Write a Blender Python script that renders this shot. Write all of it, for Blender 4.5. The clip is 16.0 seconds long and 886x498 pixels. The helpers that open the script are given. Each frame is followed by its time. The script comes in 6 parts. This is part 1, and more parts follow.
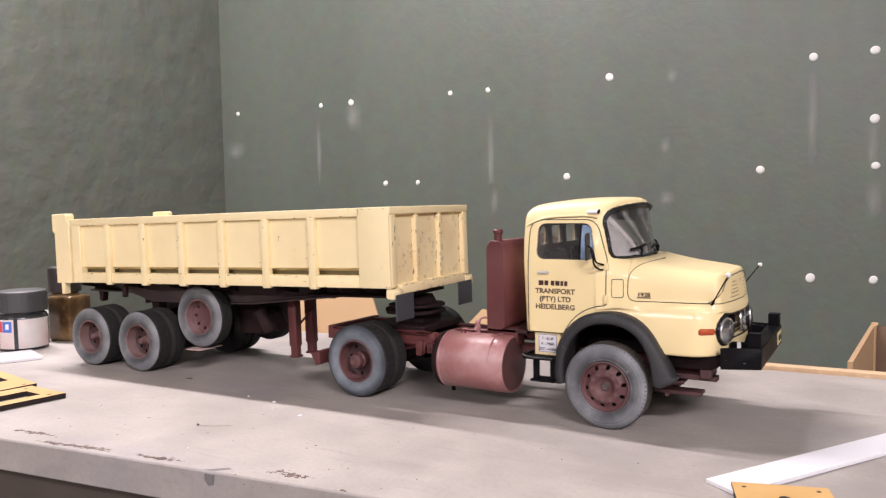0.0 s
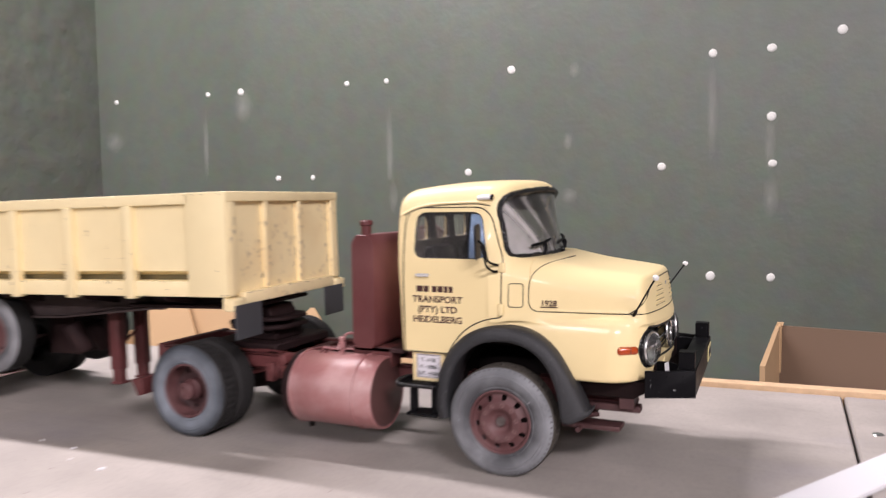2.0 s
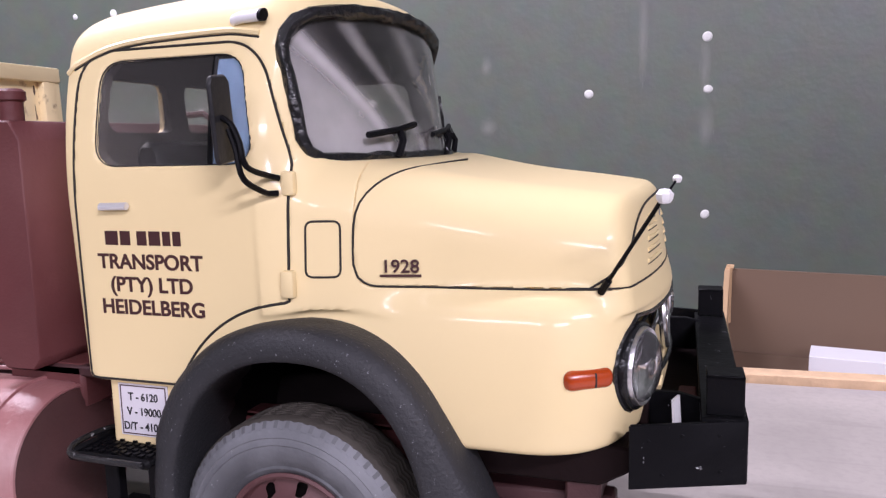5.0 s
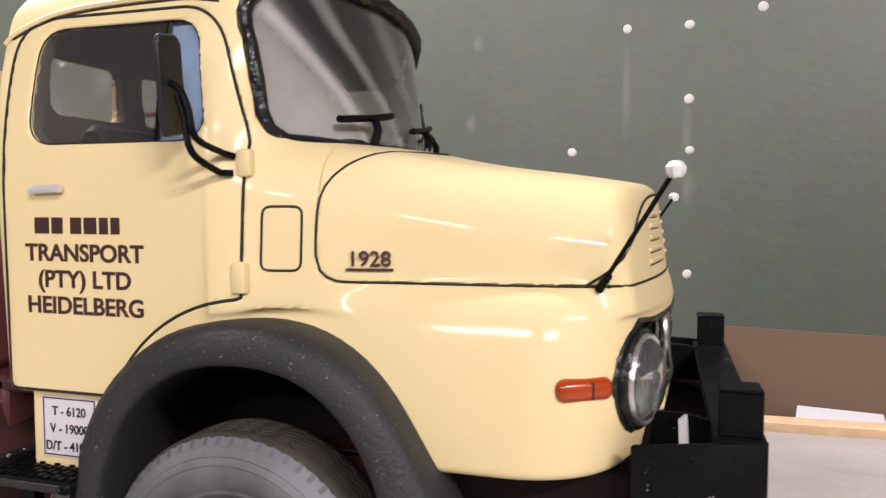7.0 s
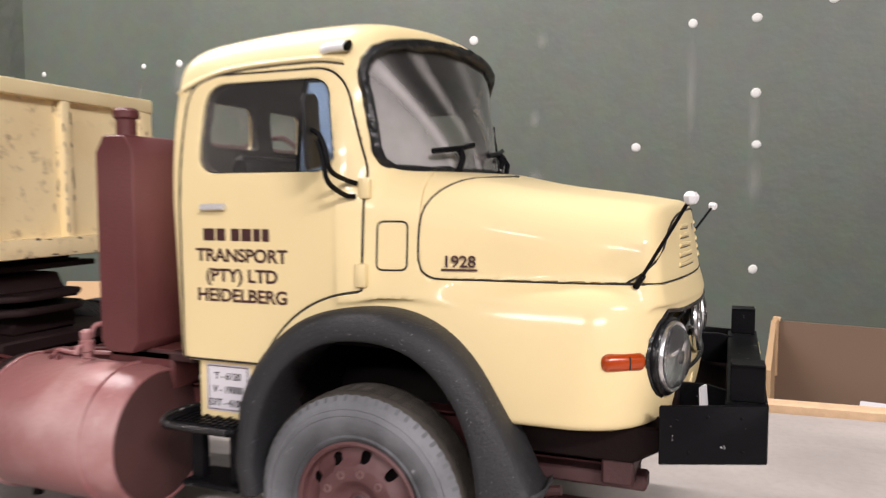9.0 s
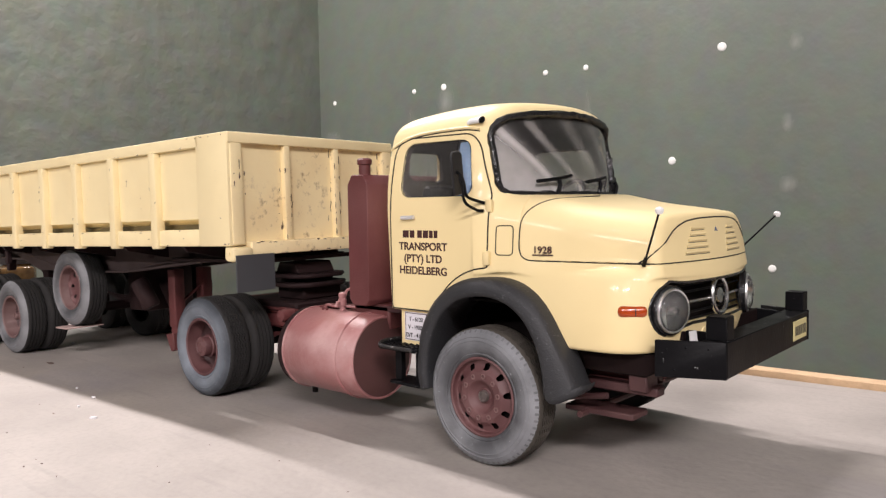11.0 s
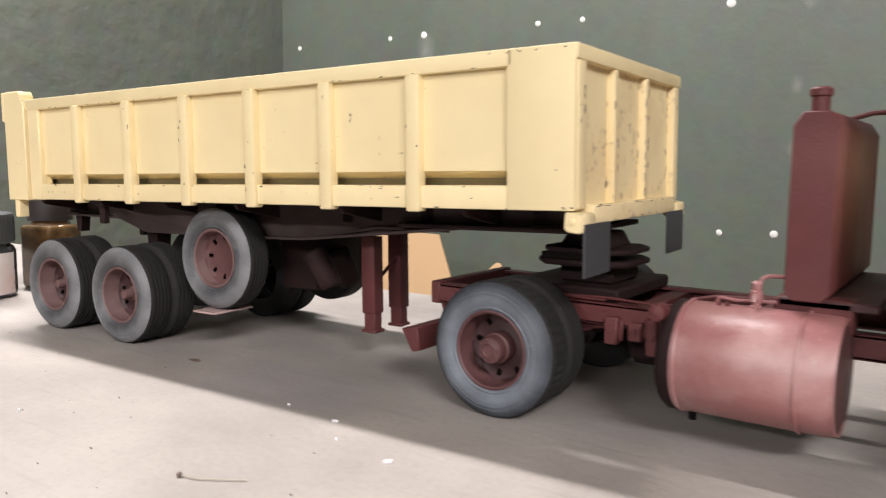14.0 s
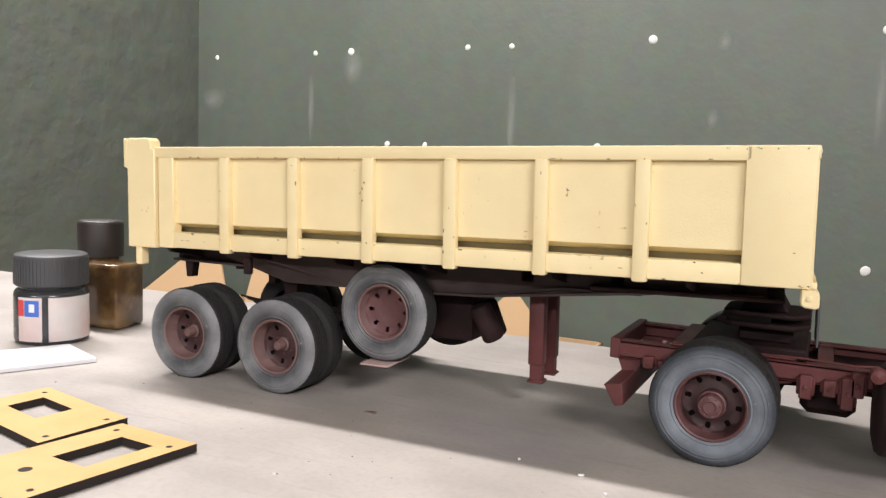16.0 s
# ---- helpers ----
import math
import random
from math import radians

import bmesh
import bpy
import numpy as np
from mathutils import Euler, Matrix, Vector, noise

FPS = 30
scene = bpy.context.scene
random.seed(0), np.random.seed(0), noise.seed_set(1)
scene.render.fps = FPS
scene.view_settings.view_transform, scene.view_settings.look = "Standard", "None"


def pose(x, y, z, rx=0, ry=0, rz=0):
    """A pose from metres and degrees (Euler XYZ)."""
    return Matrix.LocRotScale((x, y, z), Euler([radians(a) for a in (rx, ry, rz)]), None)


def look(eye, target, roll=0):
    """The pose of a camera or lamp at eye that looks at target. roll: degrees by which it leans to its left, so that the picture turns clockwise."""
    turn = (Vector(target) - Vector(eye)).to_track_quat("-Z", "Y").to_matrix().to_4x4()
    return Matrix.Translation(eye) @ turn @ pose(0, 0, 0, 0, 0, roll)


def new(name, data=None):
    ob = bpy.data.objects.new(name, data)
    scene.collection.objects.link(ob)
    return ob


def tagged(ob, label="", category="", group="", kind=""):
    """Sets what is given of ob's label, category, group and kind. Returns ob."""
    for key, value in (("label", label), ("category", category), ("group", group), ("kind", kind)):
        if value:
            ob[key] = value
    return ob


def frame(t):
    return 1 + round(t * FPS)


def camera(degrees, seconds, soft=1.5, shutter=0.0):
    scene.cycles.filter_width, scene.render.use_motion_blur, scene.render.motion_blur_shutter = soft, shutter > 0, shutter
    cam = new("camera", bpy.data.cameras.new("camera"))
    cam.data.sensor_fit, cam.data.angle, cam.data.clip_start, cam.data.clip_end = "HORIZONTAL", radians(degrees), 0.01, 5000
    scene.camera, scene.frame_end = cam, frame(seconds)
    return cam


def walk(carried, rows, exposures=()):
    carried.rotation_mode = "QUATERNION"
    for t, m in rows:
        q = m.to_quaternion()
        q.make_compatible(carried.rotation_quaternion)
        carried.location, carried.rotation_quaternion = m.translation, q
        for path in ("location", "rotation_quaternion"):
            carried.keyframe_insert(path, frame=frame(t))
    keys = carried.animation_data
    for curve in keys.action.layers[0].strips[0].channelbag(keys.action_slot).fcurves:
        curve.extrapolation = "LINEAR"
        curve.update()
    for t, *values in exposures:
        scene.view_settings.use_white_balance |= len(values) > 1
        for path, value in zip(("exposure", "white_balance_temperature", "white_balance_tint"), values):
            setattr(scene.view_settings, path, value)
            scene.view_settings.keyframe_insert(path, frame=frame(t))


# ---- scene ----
cam = camera(59.93, 16.0, soft=1.3, shutter=0.4)
LIGHT = [(0.0, 0.15, 6350, 22), (1.8, 0.15, 6350, 22), (2.6, 0.14, 5880, 29), (3.2, 0.1, 5700, 33), (4.7, 0.1, 5700, 32), (6.8, 0.12, 6400, 20), (8.0, 0.11, 6400, 19), (9.0, 0.16, 6400, 18), (9.5, 0.14, 6400, 18), (12.5, 0.15, 6500, 18), (13.5, 0.14, 6420, 16), (14.5, 0.18, 6350, 13), (16.0, 0.15, 6350, 13)]
PATH = [
    (0, (0.13312, -0.37429, 0.11851), (-0.9061, 1.3302, -0.0028), -1.04),
    (0.5, (0.13844, -0.36587, 0.1182), (-0.8882, 1.3462, -0.0044), -1.40),
    (1, (0.13815, -0.36521, 0.11577), (-0.861, 1.3631, -0.0055), -1.44),
    (1.5, (0.13263, -0.36631, 0.11689), (-0.8133, 1.3916, -0.005), -1.27),
    (2, (0.10472, -0.28276, 0.11117), (-0.7188, 1.5354, -0.0157), -0.80),
    (2.5, (0.07956, -0.17493, 0.10262), (-0.6785, 1.6687, -0.0595), -0.50),
    (3, (0.05491, -0.11696, 0.09186), (-0.6251, 1.7538, -0.1027), -0.41),
    (3.5, (0.05727, -0.10201, 0.08862), (-0.5988, 1.7765, -0.1133), -0.81),
    (4, (0.06465, -0.11921, 0.08706), (-0.5769, 1.7619, -0.1359), -1.09),
    (4.5, (0.06635, -0.11195, 0.09006), (-0.5722, 1.7654, -0.17), -1.58),
    (4.7, (0.06621, -0.10961, 0.09076), (-0.577, 1.7635, -0.1881), -1.53),
    (6.8, (0.05647, -0.0941, 0.07571), (-0.5316, 1.8129, -0.0561), -0.24),
    (7, (0.06128, -0.09283, 0.07787), (-0.5365, 1.812, -0.0423), -0.05),
    (7.5, (0.065, -0.09368, 0.07907), (-0.5573, 1.8031, -0.0426), 0.17),
    (8, (0.06218, -0.10123, 0.07751), (-0.5801, 1.7889, -0.0447), 0.18),
    (8.5, (0.0598, -0.10671, 0.07758), (-0.6152, 1.7716, -0.0499), 0.09),
    (9, (0.06976, -0.12607, 0.08227), (-0.6808, 1.7226, -0.0558), -0.17),
    (9.5, (0.08674, -0.18599, 0.09102), (-0.8254, 1.5879, -0.0546), -0.39),
    (10, (0.11736, -0.20666, 0.09262), (-0.9837, 1.4582, -0.0333), -0.66),
    (10.2, (0.13038, -0.19587, 0.08796), (-1.038, 1.4232, -0.0277), -0.70),
    (12.3, (0.16056, -0.18746, 0.08263), (-1.2146, 1.2594, -0.042), -1.11),
    (12.5, (0.14972, -0.19587, 0.08695), (-1.2132, 1.2622, -0.0406), -0.91),
    (13, (0.10794, -0.22661, 0.09195), (-1.2197, 1.2603, -0.071), -0.62),
    (13.5, (0.0411, -0.23424, 0.09085), (-1.2018, 1.3212, -0.0985), -0.06),
    (14, (-0.02764, -0.21057, 0.08199), (-1.1873, 1.4037, -0.1402), 0.54),
    (14.5, (-0.0617, -0.2143, 0.08606), (-1.1346, 1.4584, -0.1395), 0.93),
    (15, (-0.09209, -0.24112, 0.0919), (-1.0886, 1.478, -0.135), 1.21),
    (15.5, (-0.11325, -0.26691, 0.09481), (-1.0485, 1.488, -0.1188), 1.65),
    (16, (-0.12249, -0.2919, 0.10244), (-1.0152, 1.4874, -0.0903), 2.07),
]
walk(cam, [(t, look(eye, target, roll)) for t, eye, target, roll in PATH], exposures=LIGHT)

# ---------------------------------------------------------------- light
scene.world = bpy.data.worlds.new("room_air")
scene.world.use_nodes = True
scene.world.node_tree.nodes["Background"].inputs[0].default_value = (0.9, 0.95, 1.0, 1)
scene.world.node_tree.nodes["Background"].inputs[1].default_value = 0.02


def tube_lamp(name, x, y, z, length, watts, warm=(1.0, 0.95, 0.9), width=0.05):
    """A tube-shaped area lamp lying along x, for the bench tube and added fill."""
    data = bpy.data.lights.new(name, "AREA")
    data.shape, data.size, data.size_y = "RECTANGLE", length, width
    data.energy, data.color = watts, warm
    ob = new(name, data)
    ob.matrix_world = pose(x, y, z)
    return ob


# the second lamp is added fill that brightens the wall's left corner
LAMPS = [("bench_tube", -1.06, 0.28, 1.42, 1.25, 44.0, None), ("corner_fill", -1.3, 1.0, 1.4, 0.9, 6.0, None)]
# unseen fill lamps added behind the camera, tube-shaped and tilted towards the bench
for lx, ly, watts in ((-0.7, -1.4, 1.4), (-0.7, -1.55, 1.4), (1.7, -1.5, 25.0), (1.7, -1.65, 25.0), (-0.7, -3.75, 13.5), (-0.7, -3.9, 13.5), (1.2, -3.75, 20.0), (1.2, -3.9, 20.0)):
    LAMPS.append(("fill_tube", lx, ly, 1.5, 1.1, watts, True))
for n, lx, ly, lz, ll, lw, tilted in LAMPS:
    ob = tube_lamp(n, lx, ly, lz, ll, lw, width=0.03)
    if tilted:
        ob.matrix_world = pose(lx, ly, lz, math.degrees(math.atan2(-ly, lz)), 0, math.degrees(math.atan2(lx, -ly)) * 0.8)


# ---------------------------------------------------------------- tools
MM = 0.001


def nodes_of(name):
    m = bpy.data.materials.new(name)
    m.use_nodes = True
    t = m.node_tree
    return m, t, t.nodes["Principled BSDF"]


def surface(name, colour, rough=0.5, metal=0.0, vary=0.12, scale=60.0, bump=0.0, bump_scale=900.0, spots=None, spot_scale=120.0, spot_at=0.68,
            coat=0.0, coat_rough=0.12, shine=0.5, spot_mask=0.0, tint=None, tint_scale=14.0, rough_vary=0.12, spot_soft=0.04):
    """A painted or raw surface: two scales of tone, optional stains, fine relief. Sizes per metre of the object."""
    m, t, b = nodes_of(name)
    n, l = t.nodes, t.links
    co = n.new("ShaderNodeTexCoord")
    n1 = n.new("ShaderNodeTexNoise")
    n1.inputs["Scale"].default_value, n1.inputs["Detail"].default_value = scale, 6
    l.new(co.outputs["Object"], n1.inputs["Vector"])
    n2 = n.new("ShaderNodeTexNoise")
    n2.inputs["Scale"].default_value, n2.inputs["Detail"].default_value = tint_scale, 4
    l.new(co.outputs["Object"], n2.inputs["Vector"])
    mix = n.new("ShaderNodeMix")
    mix.data_type = "RGBA"
    mix.inputs["A"].default_value = (*[c * (1 - vary) for c in colour], 1)
    mix.inputs["B"].default_value = (*[min(c * (1 + vary), 1) for c in colour], 1)
    l.new(n1.outputs["Fac"], mix.inputs["Factor"])
    out = mix.outputs["Result"]
    if tint:
        mt = n.new("ShaderNodeMix")
        mt.data_type = "RGBA"
        r = n.new("ShaderNodeMapRange")
        r.inputs[1].default_value, r.inputs[2].default_value, r.inputs[4].default_value = 0.45, 0.7, tint[3]
        l.new(n2.outputs["Fac"], r.inputs[0])
        l.new(r.outputs[0], mt.inputs["Factor"])
        l.new(out, mt.inputs["A"])
        mt.inputs["B"].default_value = (*tint[:3], 1)
        out = mt.outputs["Result"]
    if spots:
        n3 = n.new("ShaderNodeTexNoise")
        n3.inputs["Scale"].default_value, n3.inputs["Detail"].default_value, n3.inputs["Roughness"].default_value = spot_scale, 5, 0.65
        l.new(co.outputs["Object"], n3.inputs["Vector"])
        r3 = n.new("ShaderNodeMapRange")
        r3.inputs[1].default_value, r3.inputs[2].default_value = spot_at, spot_at + spot_soft
        l.new(n3.outputs["Fac"], r3.inputs[0])
        fac = r3.outputs[0]
        if spot_mask:
            n4 = n.new("ShaderNodeTexNoise")
            n4.inputs["Scale"].default_value, n4.inputs["Detail"].default_value = spot_mask, 3
            l.new(co.outputs["Object"], n4.inputs["Vector"])
            r4 = n.new("ShaderNodeMapRange")
            r4.inputs[1].default_value, r4.inputs[2].default_value = 0.46, 0.60
            l.new(n4.outputs["Fac"], r4.inputs[0])
            mul = n.new("ShaderNodeMath")
            mul.operation = "MULTIPLY"
            l.new(fac, mul.inputs[0])
            l.new(r4.outputs[0], mul.inputs[1])
            fac = mul.outputs[0]
        ms = n.new("ShaderNodeMix")
        ms.data_type = "RGBA"
        l.new(fac, ms.inputs["Factor"])
        l.new(out, ms.inputs["A"])
        ms.inputs["B"].default_value = (*spots, 1)
        out = ms.outputs["Result"]
    l.new(out, b.inputs["Base Color"])
    rr = n.new("ShaderNodeMapRange")
    rr.inputs[3].default_value, rr.inputs[4].default_value = max(rough - rough_vary, 0.03), min(rough + rough_vary, 1)
    l.new(n1.outputs["Fac"], rr.inputs[0])
    l.new(rr.outputs[0], b.inputs["Roughness"])
    b.inputs["Metallic"].default_value = metal
    b.inputs["Specular IOR Level"].default_value = shine
    b.inputs["Coat Weight"].default_value = coat
    b.inputs["Coat Roughness"].default_value = coat_rough
    if bump:
        nb = n.new("ShaderNodeTexNoise")
        nb.inputs["Scale"].default_value, nb.inputs["Detail"].default_value = bump_scale, 4
        l.new(co.outputs["Object"], nb.inputs["Vector"])
        bu = n.new("ShaderNodeBump")
        bu.inputs["Strength"].default_value, bu.inputs["Distance"].default_value = bump, 0.0006
        l.new(nb.outputs["Fac"], bu.inputs["Height"])
        l.new(bu.outputs[0], b.inputs["Normal"])
    return m


def glass(name, colour=(1, 1, 1), rough=0.02, mixed=0.85, ior=1.45):
    m, t, b = nodes_of(name)
    b.inputs["Base Color"].default_value = (*colour, 1)
    b.inputs["Roughness"].default_value = rough
    b.inputs["Transmission Weight"].default_value = mixed
    b.inputs["IOR"].default_value = ior
    return m


def streaked_glass(name):
    """Clear plastic with smears and curved pale streaks that paint in room reflections."""
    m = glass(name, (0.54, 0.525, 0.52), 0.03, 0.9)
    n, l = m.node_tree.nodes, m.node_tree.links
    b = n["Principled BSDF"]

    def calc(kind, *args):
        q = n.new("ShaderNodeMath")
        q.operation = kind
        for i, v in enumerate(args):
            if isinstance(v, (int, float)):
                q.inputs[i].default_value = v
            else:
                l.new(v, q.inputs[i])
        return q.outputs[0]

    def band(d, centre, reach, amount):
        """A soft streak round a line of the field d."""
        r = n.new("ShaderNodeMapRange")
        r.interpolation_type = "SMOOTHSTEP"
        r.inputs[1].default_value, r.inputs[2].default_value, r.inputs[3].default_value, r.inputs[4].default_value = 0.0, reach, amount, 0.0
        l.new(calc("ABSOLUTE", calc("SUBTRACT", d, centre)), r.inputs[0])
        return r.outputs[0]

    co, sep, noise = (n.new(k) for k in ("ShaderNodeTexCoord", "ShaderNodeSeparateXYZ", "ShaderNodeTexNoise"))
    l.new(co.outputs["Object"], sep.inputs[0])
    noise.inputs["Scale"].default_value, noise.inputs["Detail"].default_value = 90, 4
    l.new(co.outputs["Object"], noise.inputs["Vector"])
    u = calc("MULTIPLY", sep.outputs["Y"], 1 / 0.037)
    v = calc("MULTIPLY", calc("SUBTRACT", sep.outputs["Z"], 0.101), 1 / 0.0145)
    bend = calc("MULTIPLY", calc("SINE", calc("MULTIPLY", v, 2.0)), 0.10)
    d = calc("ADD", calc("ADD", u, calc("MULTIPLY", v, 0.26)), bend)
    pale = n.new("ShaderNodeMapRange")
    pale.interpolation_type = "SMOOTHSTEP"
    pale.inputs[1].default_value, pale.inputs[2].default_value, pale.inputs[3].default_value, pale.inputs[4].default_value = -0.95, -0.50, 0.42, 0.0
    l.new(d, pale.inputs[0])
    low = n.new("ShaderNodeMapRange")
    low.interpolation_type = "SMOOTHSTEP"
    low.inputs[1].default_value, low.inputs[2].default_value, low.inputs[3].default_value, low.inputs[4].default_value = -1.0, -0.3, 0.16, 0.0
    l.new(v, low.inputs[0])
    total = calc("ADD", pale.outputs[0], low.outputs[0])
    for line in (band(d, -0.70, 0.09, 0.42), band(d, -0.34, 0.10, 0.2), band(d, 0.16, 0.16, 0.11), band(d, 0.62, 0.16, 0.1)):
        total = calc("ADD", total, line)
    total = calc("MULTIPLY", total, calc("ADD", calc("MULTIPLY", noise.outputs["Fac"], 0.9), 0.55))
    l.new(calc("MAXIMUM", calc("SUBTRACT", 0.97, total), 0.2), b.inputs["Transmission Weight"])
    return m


def bm_box(bm, lo, hi, bevel=0.0, seg=1, m=None):
    """A box in millimetres, its edges bevelled."""
    a, c = Vector(lo), Vector(hi)
    r = bmesh.ops.create_cube(bm, size=1.0, matrix=Matrix.Translation((a + c) / 2) @ Matrix.Diagonal((*[abs(v) for v in (c - a)], 1)))
    vs = r["verts"]
    if bevel:
        es = list({e for v in vs for e in v.link_edges})
        r = bmesh.ops.bevel(bm, geom=es, offset=bevel, segments=seg, profile=0.5, affect="EDGES")
        vs = list({v for f in r["faces"] for v in f.verts} | {v for v in vs if v.is_valid})
    if m is not None:
        bmesh.ops.transform(bm, matrix=m, verts=vs)
    return vs


def box(lo, hi, bevel=0.3, seg=1, m=None):
    bm = bmesh.new()
    bm_box(bm, lo, hi, bevel, seg, m)
    return bm


def boxes(*rows, bevel=0.3):
    bm = bmesh.new()
    for lo, hi in rows:
        bm_box(bm, lo, hi, bevel)
    return bm


def prism(points, y0, y1, bevel=0.0, axis="y"):
    """A polygon of (x, z) drawn out from y0 to y1 (or of (x, y) in z, of (y, z) in x)."""
    bm = bmesh.new()
    put = {"y": lambda p, d: (p[0], d, p[1]), "z": lambda p, d: (p[0], p[1], d), "x": lambda p, d: (d, p[0], p[1])}[axis]
    a = [bm.verts.new(put(p, y0)) for p in points]
    b = [bm.verts.new(put(p, y1)) for p in points]
    bm.faces.new(a)
    bm.faces.new(b[::-1])
    for i in range(len(a)):
        j = (i + 1) % len(a)
        bm.faces.new((a[i], b[i], b[j], a[j]))
    bmesh.ops.recalc_face_normals(bm, faces=bm.faces)
    if bevel:
        bmesh.ops.bevel(bm, geom=list(bm.edges), offset=bevel, segments=1, profile=0.5, affect="EDGES")
    return bm


def lathe(profile, steps=48, axis="y", bm=None, centre=(0, 0, 0)):
    """Turns a profile of (radius, along) round the axis."""
    bm = bm or bmesh.new()
    c = Vector(centre)
    rings = []
    for r, d in profile:
        ring = []
        for i in range(steps):
            a = 2 * math.pi * i / steps
            u, v = r * math.cos(a), r * math.sin(a)
            ring.append(bm.verts.new(c + Vector({"y": (u, d, v), "x": (d, u, v), "z": (u, v, d)}[axis])))
        rings.append(ring)
    for p, q in zip(rings, rings[1:]):
        for i in range(steps):
            j = (i + 1) % steps
            bm.faces.new((p[i], q[i], q[j], p[j]))
    for ring in (rings[0], rings[-1]):
        if profile[rings.index(ring)][0] > 0.01:
            bm.faces.new(ring)
    bmesh.ops.remove_doubles(bm, verts=[v for r in rings for v in r], dist=0.005)
    bmesh.ops.recalc_face_normals(bm, faces=bm.faces)
    return bm


def rod(points, radius, sides=8, bm=None, flat=1.0):
    """A round bar along a line of points."""
    bm = bm or bmesh.new()
    pts = [Vector(p) for p in points]
    rings = []
    up = None
    for i, p in enumerate(pts):
        d = (pts[min(i + 1, len(pts) - 1)] - pts[max(i - 1, 0)]).normalized()
        if up is None:
            up = d.orthogonal().normalized()
        up = (up - d * up.dot(d)).normalized()
        s = d.cross(up)
        rings.append([bm.verts.new(p + radius * (math.cos(2 * math.pi * k / sides) * up + flat * math.sin(2 * math.pi * k / sides) * s)) for k in range(sides)])
    for a, b in zip(rings, rings[1:]):
        for k in range(sides):
            bm.faces.new((a[k], a[(k + 1) % sides], b[(k + 1) % sides], b[k]))
    bm.faces.new(rings[0][::-1])
    bm.faces.new(rings[-1])
    return bm


def finish(bm, name, smooth=40):
    """A mesh in metres from a bmesh in millimetres."""
    me = bpy.data.meshes.new(name)
    bm.normal_update()
    bm.to_mesh(me)
    bm.free()
    me.transform(Matrix.Scale(MM, 4))
    if smooth:
        me.shade_smooth()
        me.set_sharp_from_angle(angle=radians(smooth))
    return me


# the cab's bodywork is stretched a little in length and height to fit the camera's view
STRETCH = Matrix.Translation((-0.047, 0, 0.047)) @ Matrix.Diagonal((1.014, 1, 1.025, 1)) @ Matrix.Translation((0.0475, 0, -0.047))
stretched = False


def part(name, bm, material, parent, label="", smooth=40, at=None):
    me = bm if isinstance(bm, bpy.types.Mesh) else finish(bm, name, smooth)
    if not me.materials:
        me.materials.append(material)
    ob = new(name, me)
    ob.parent = parent
    if stretched and at is None and parent.matrix_basis.translation.length < 0.05:
        me.transform(STRETCH)
    if at is not None:
        ob.matrix_basis = Matrix.Translation(STRETCH @ at.translation) @ at.to_3x3().to_4x4() if stretched else at
    if label:
        tagged(ob, label)
    return ob


def thing(name, label, category, m=None, bm=None, material=None, group="", kind="", smooth=40):
    ob = new(name, finish(bm, name, smooth) if bm is not None else None)
    if bm is not None:
        ob.data.materials.append(material)
    if m is not None:
        ob.matrix_basis = m
    return tagged(ob, label, category, group, kind)


def lettering(name, words, size, material, parent, x, y, z, label="", align="CENTER", bold=0.0, squeeze=1.0, m=None):
    """Flat raised letters that face -y, in millimetres."""
    cu = bpy.data.curves.new(name, "FONT")
    cu.body, cu.size, cu.align_x, cu.extrude, cu.offset = words, size, align, 0.06, bold
    tmp = new(name, cu)
    me = bpy.data.meshes.new_from_object(tmp.evaluated_get(bpy.context.evaluated_depsgraph_get()))
    bpy.data.objects.remove(tmp)
    me.transform(Matrix.Scale(MM, 4) @ (m or (Matrix.Translation((x, y, z)) @ Matrix.Rotation(radians(90), 4, "X"))) @ Matrix.Diagonal((squeeze, 1, 1, 1)))
    me.materials.clear()
    return part(name, me, material, parent, label)


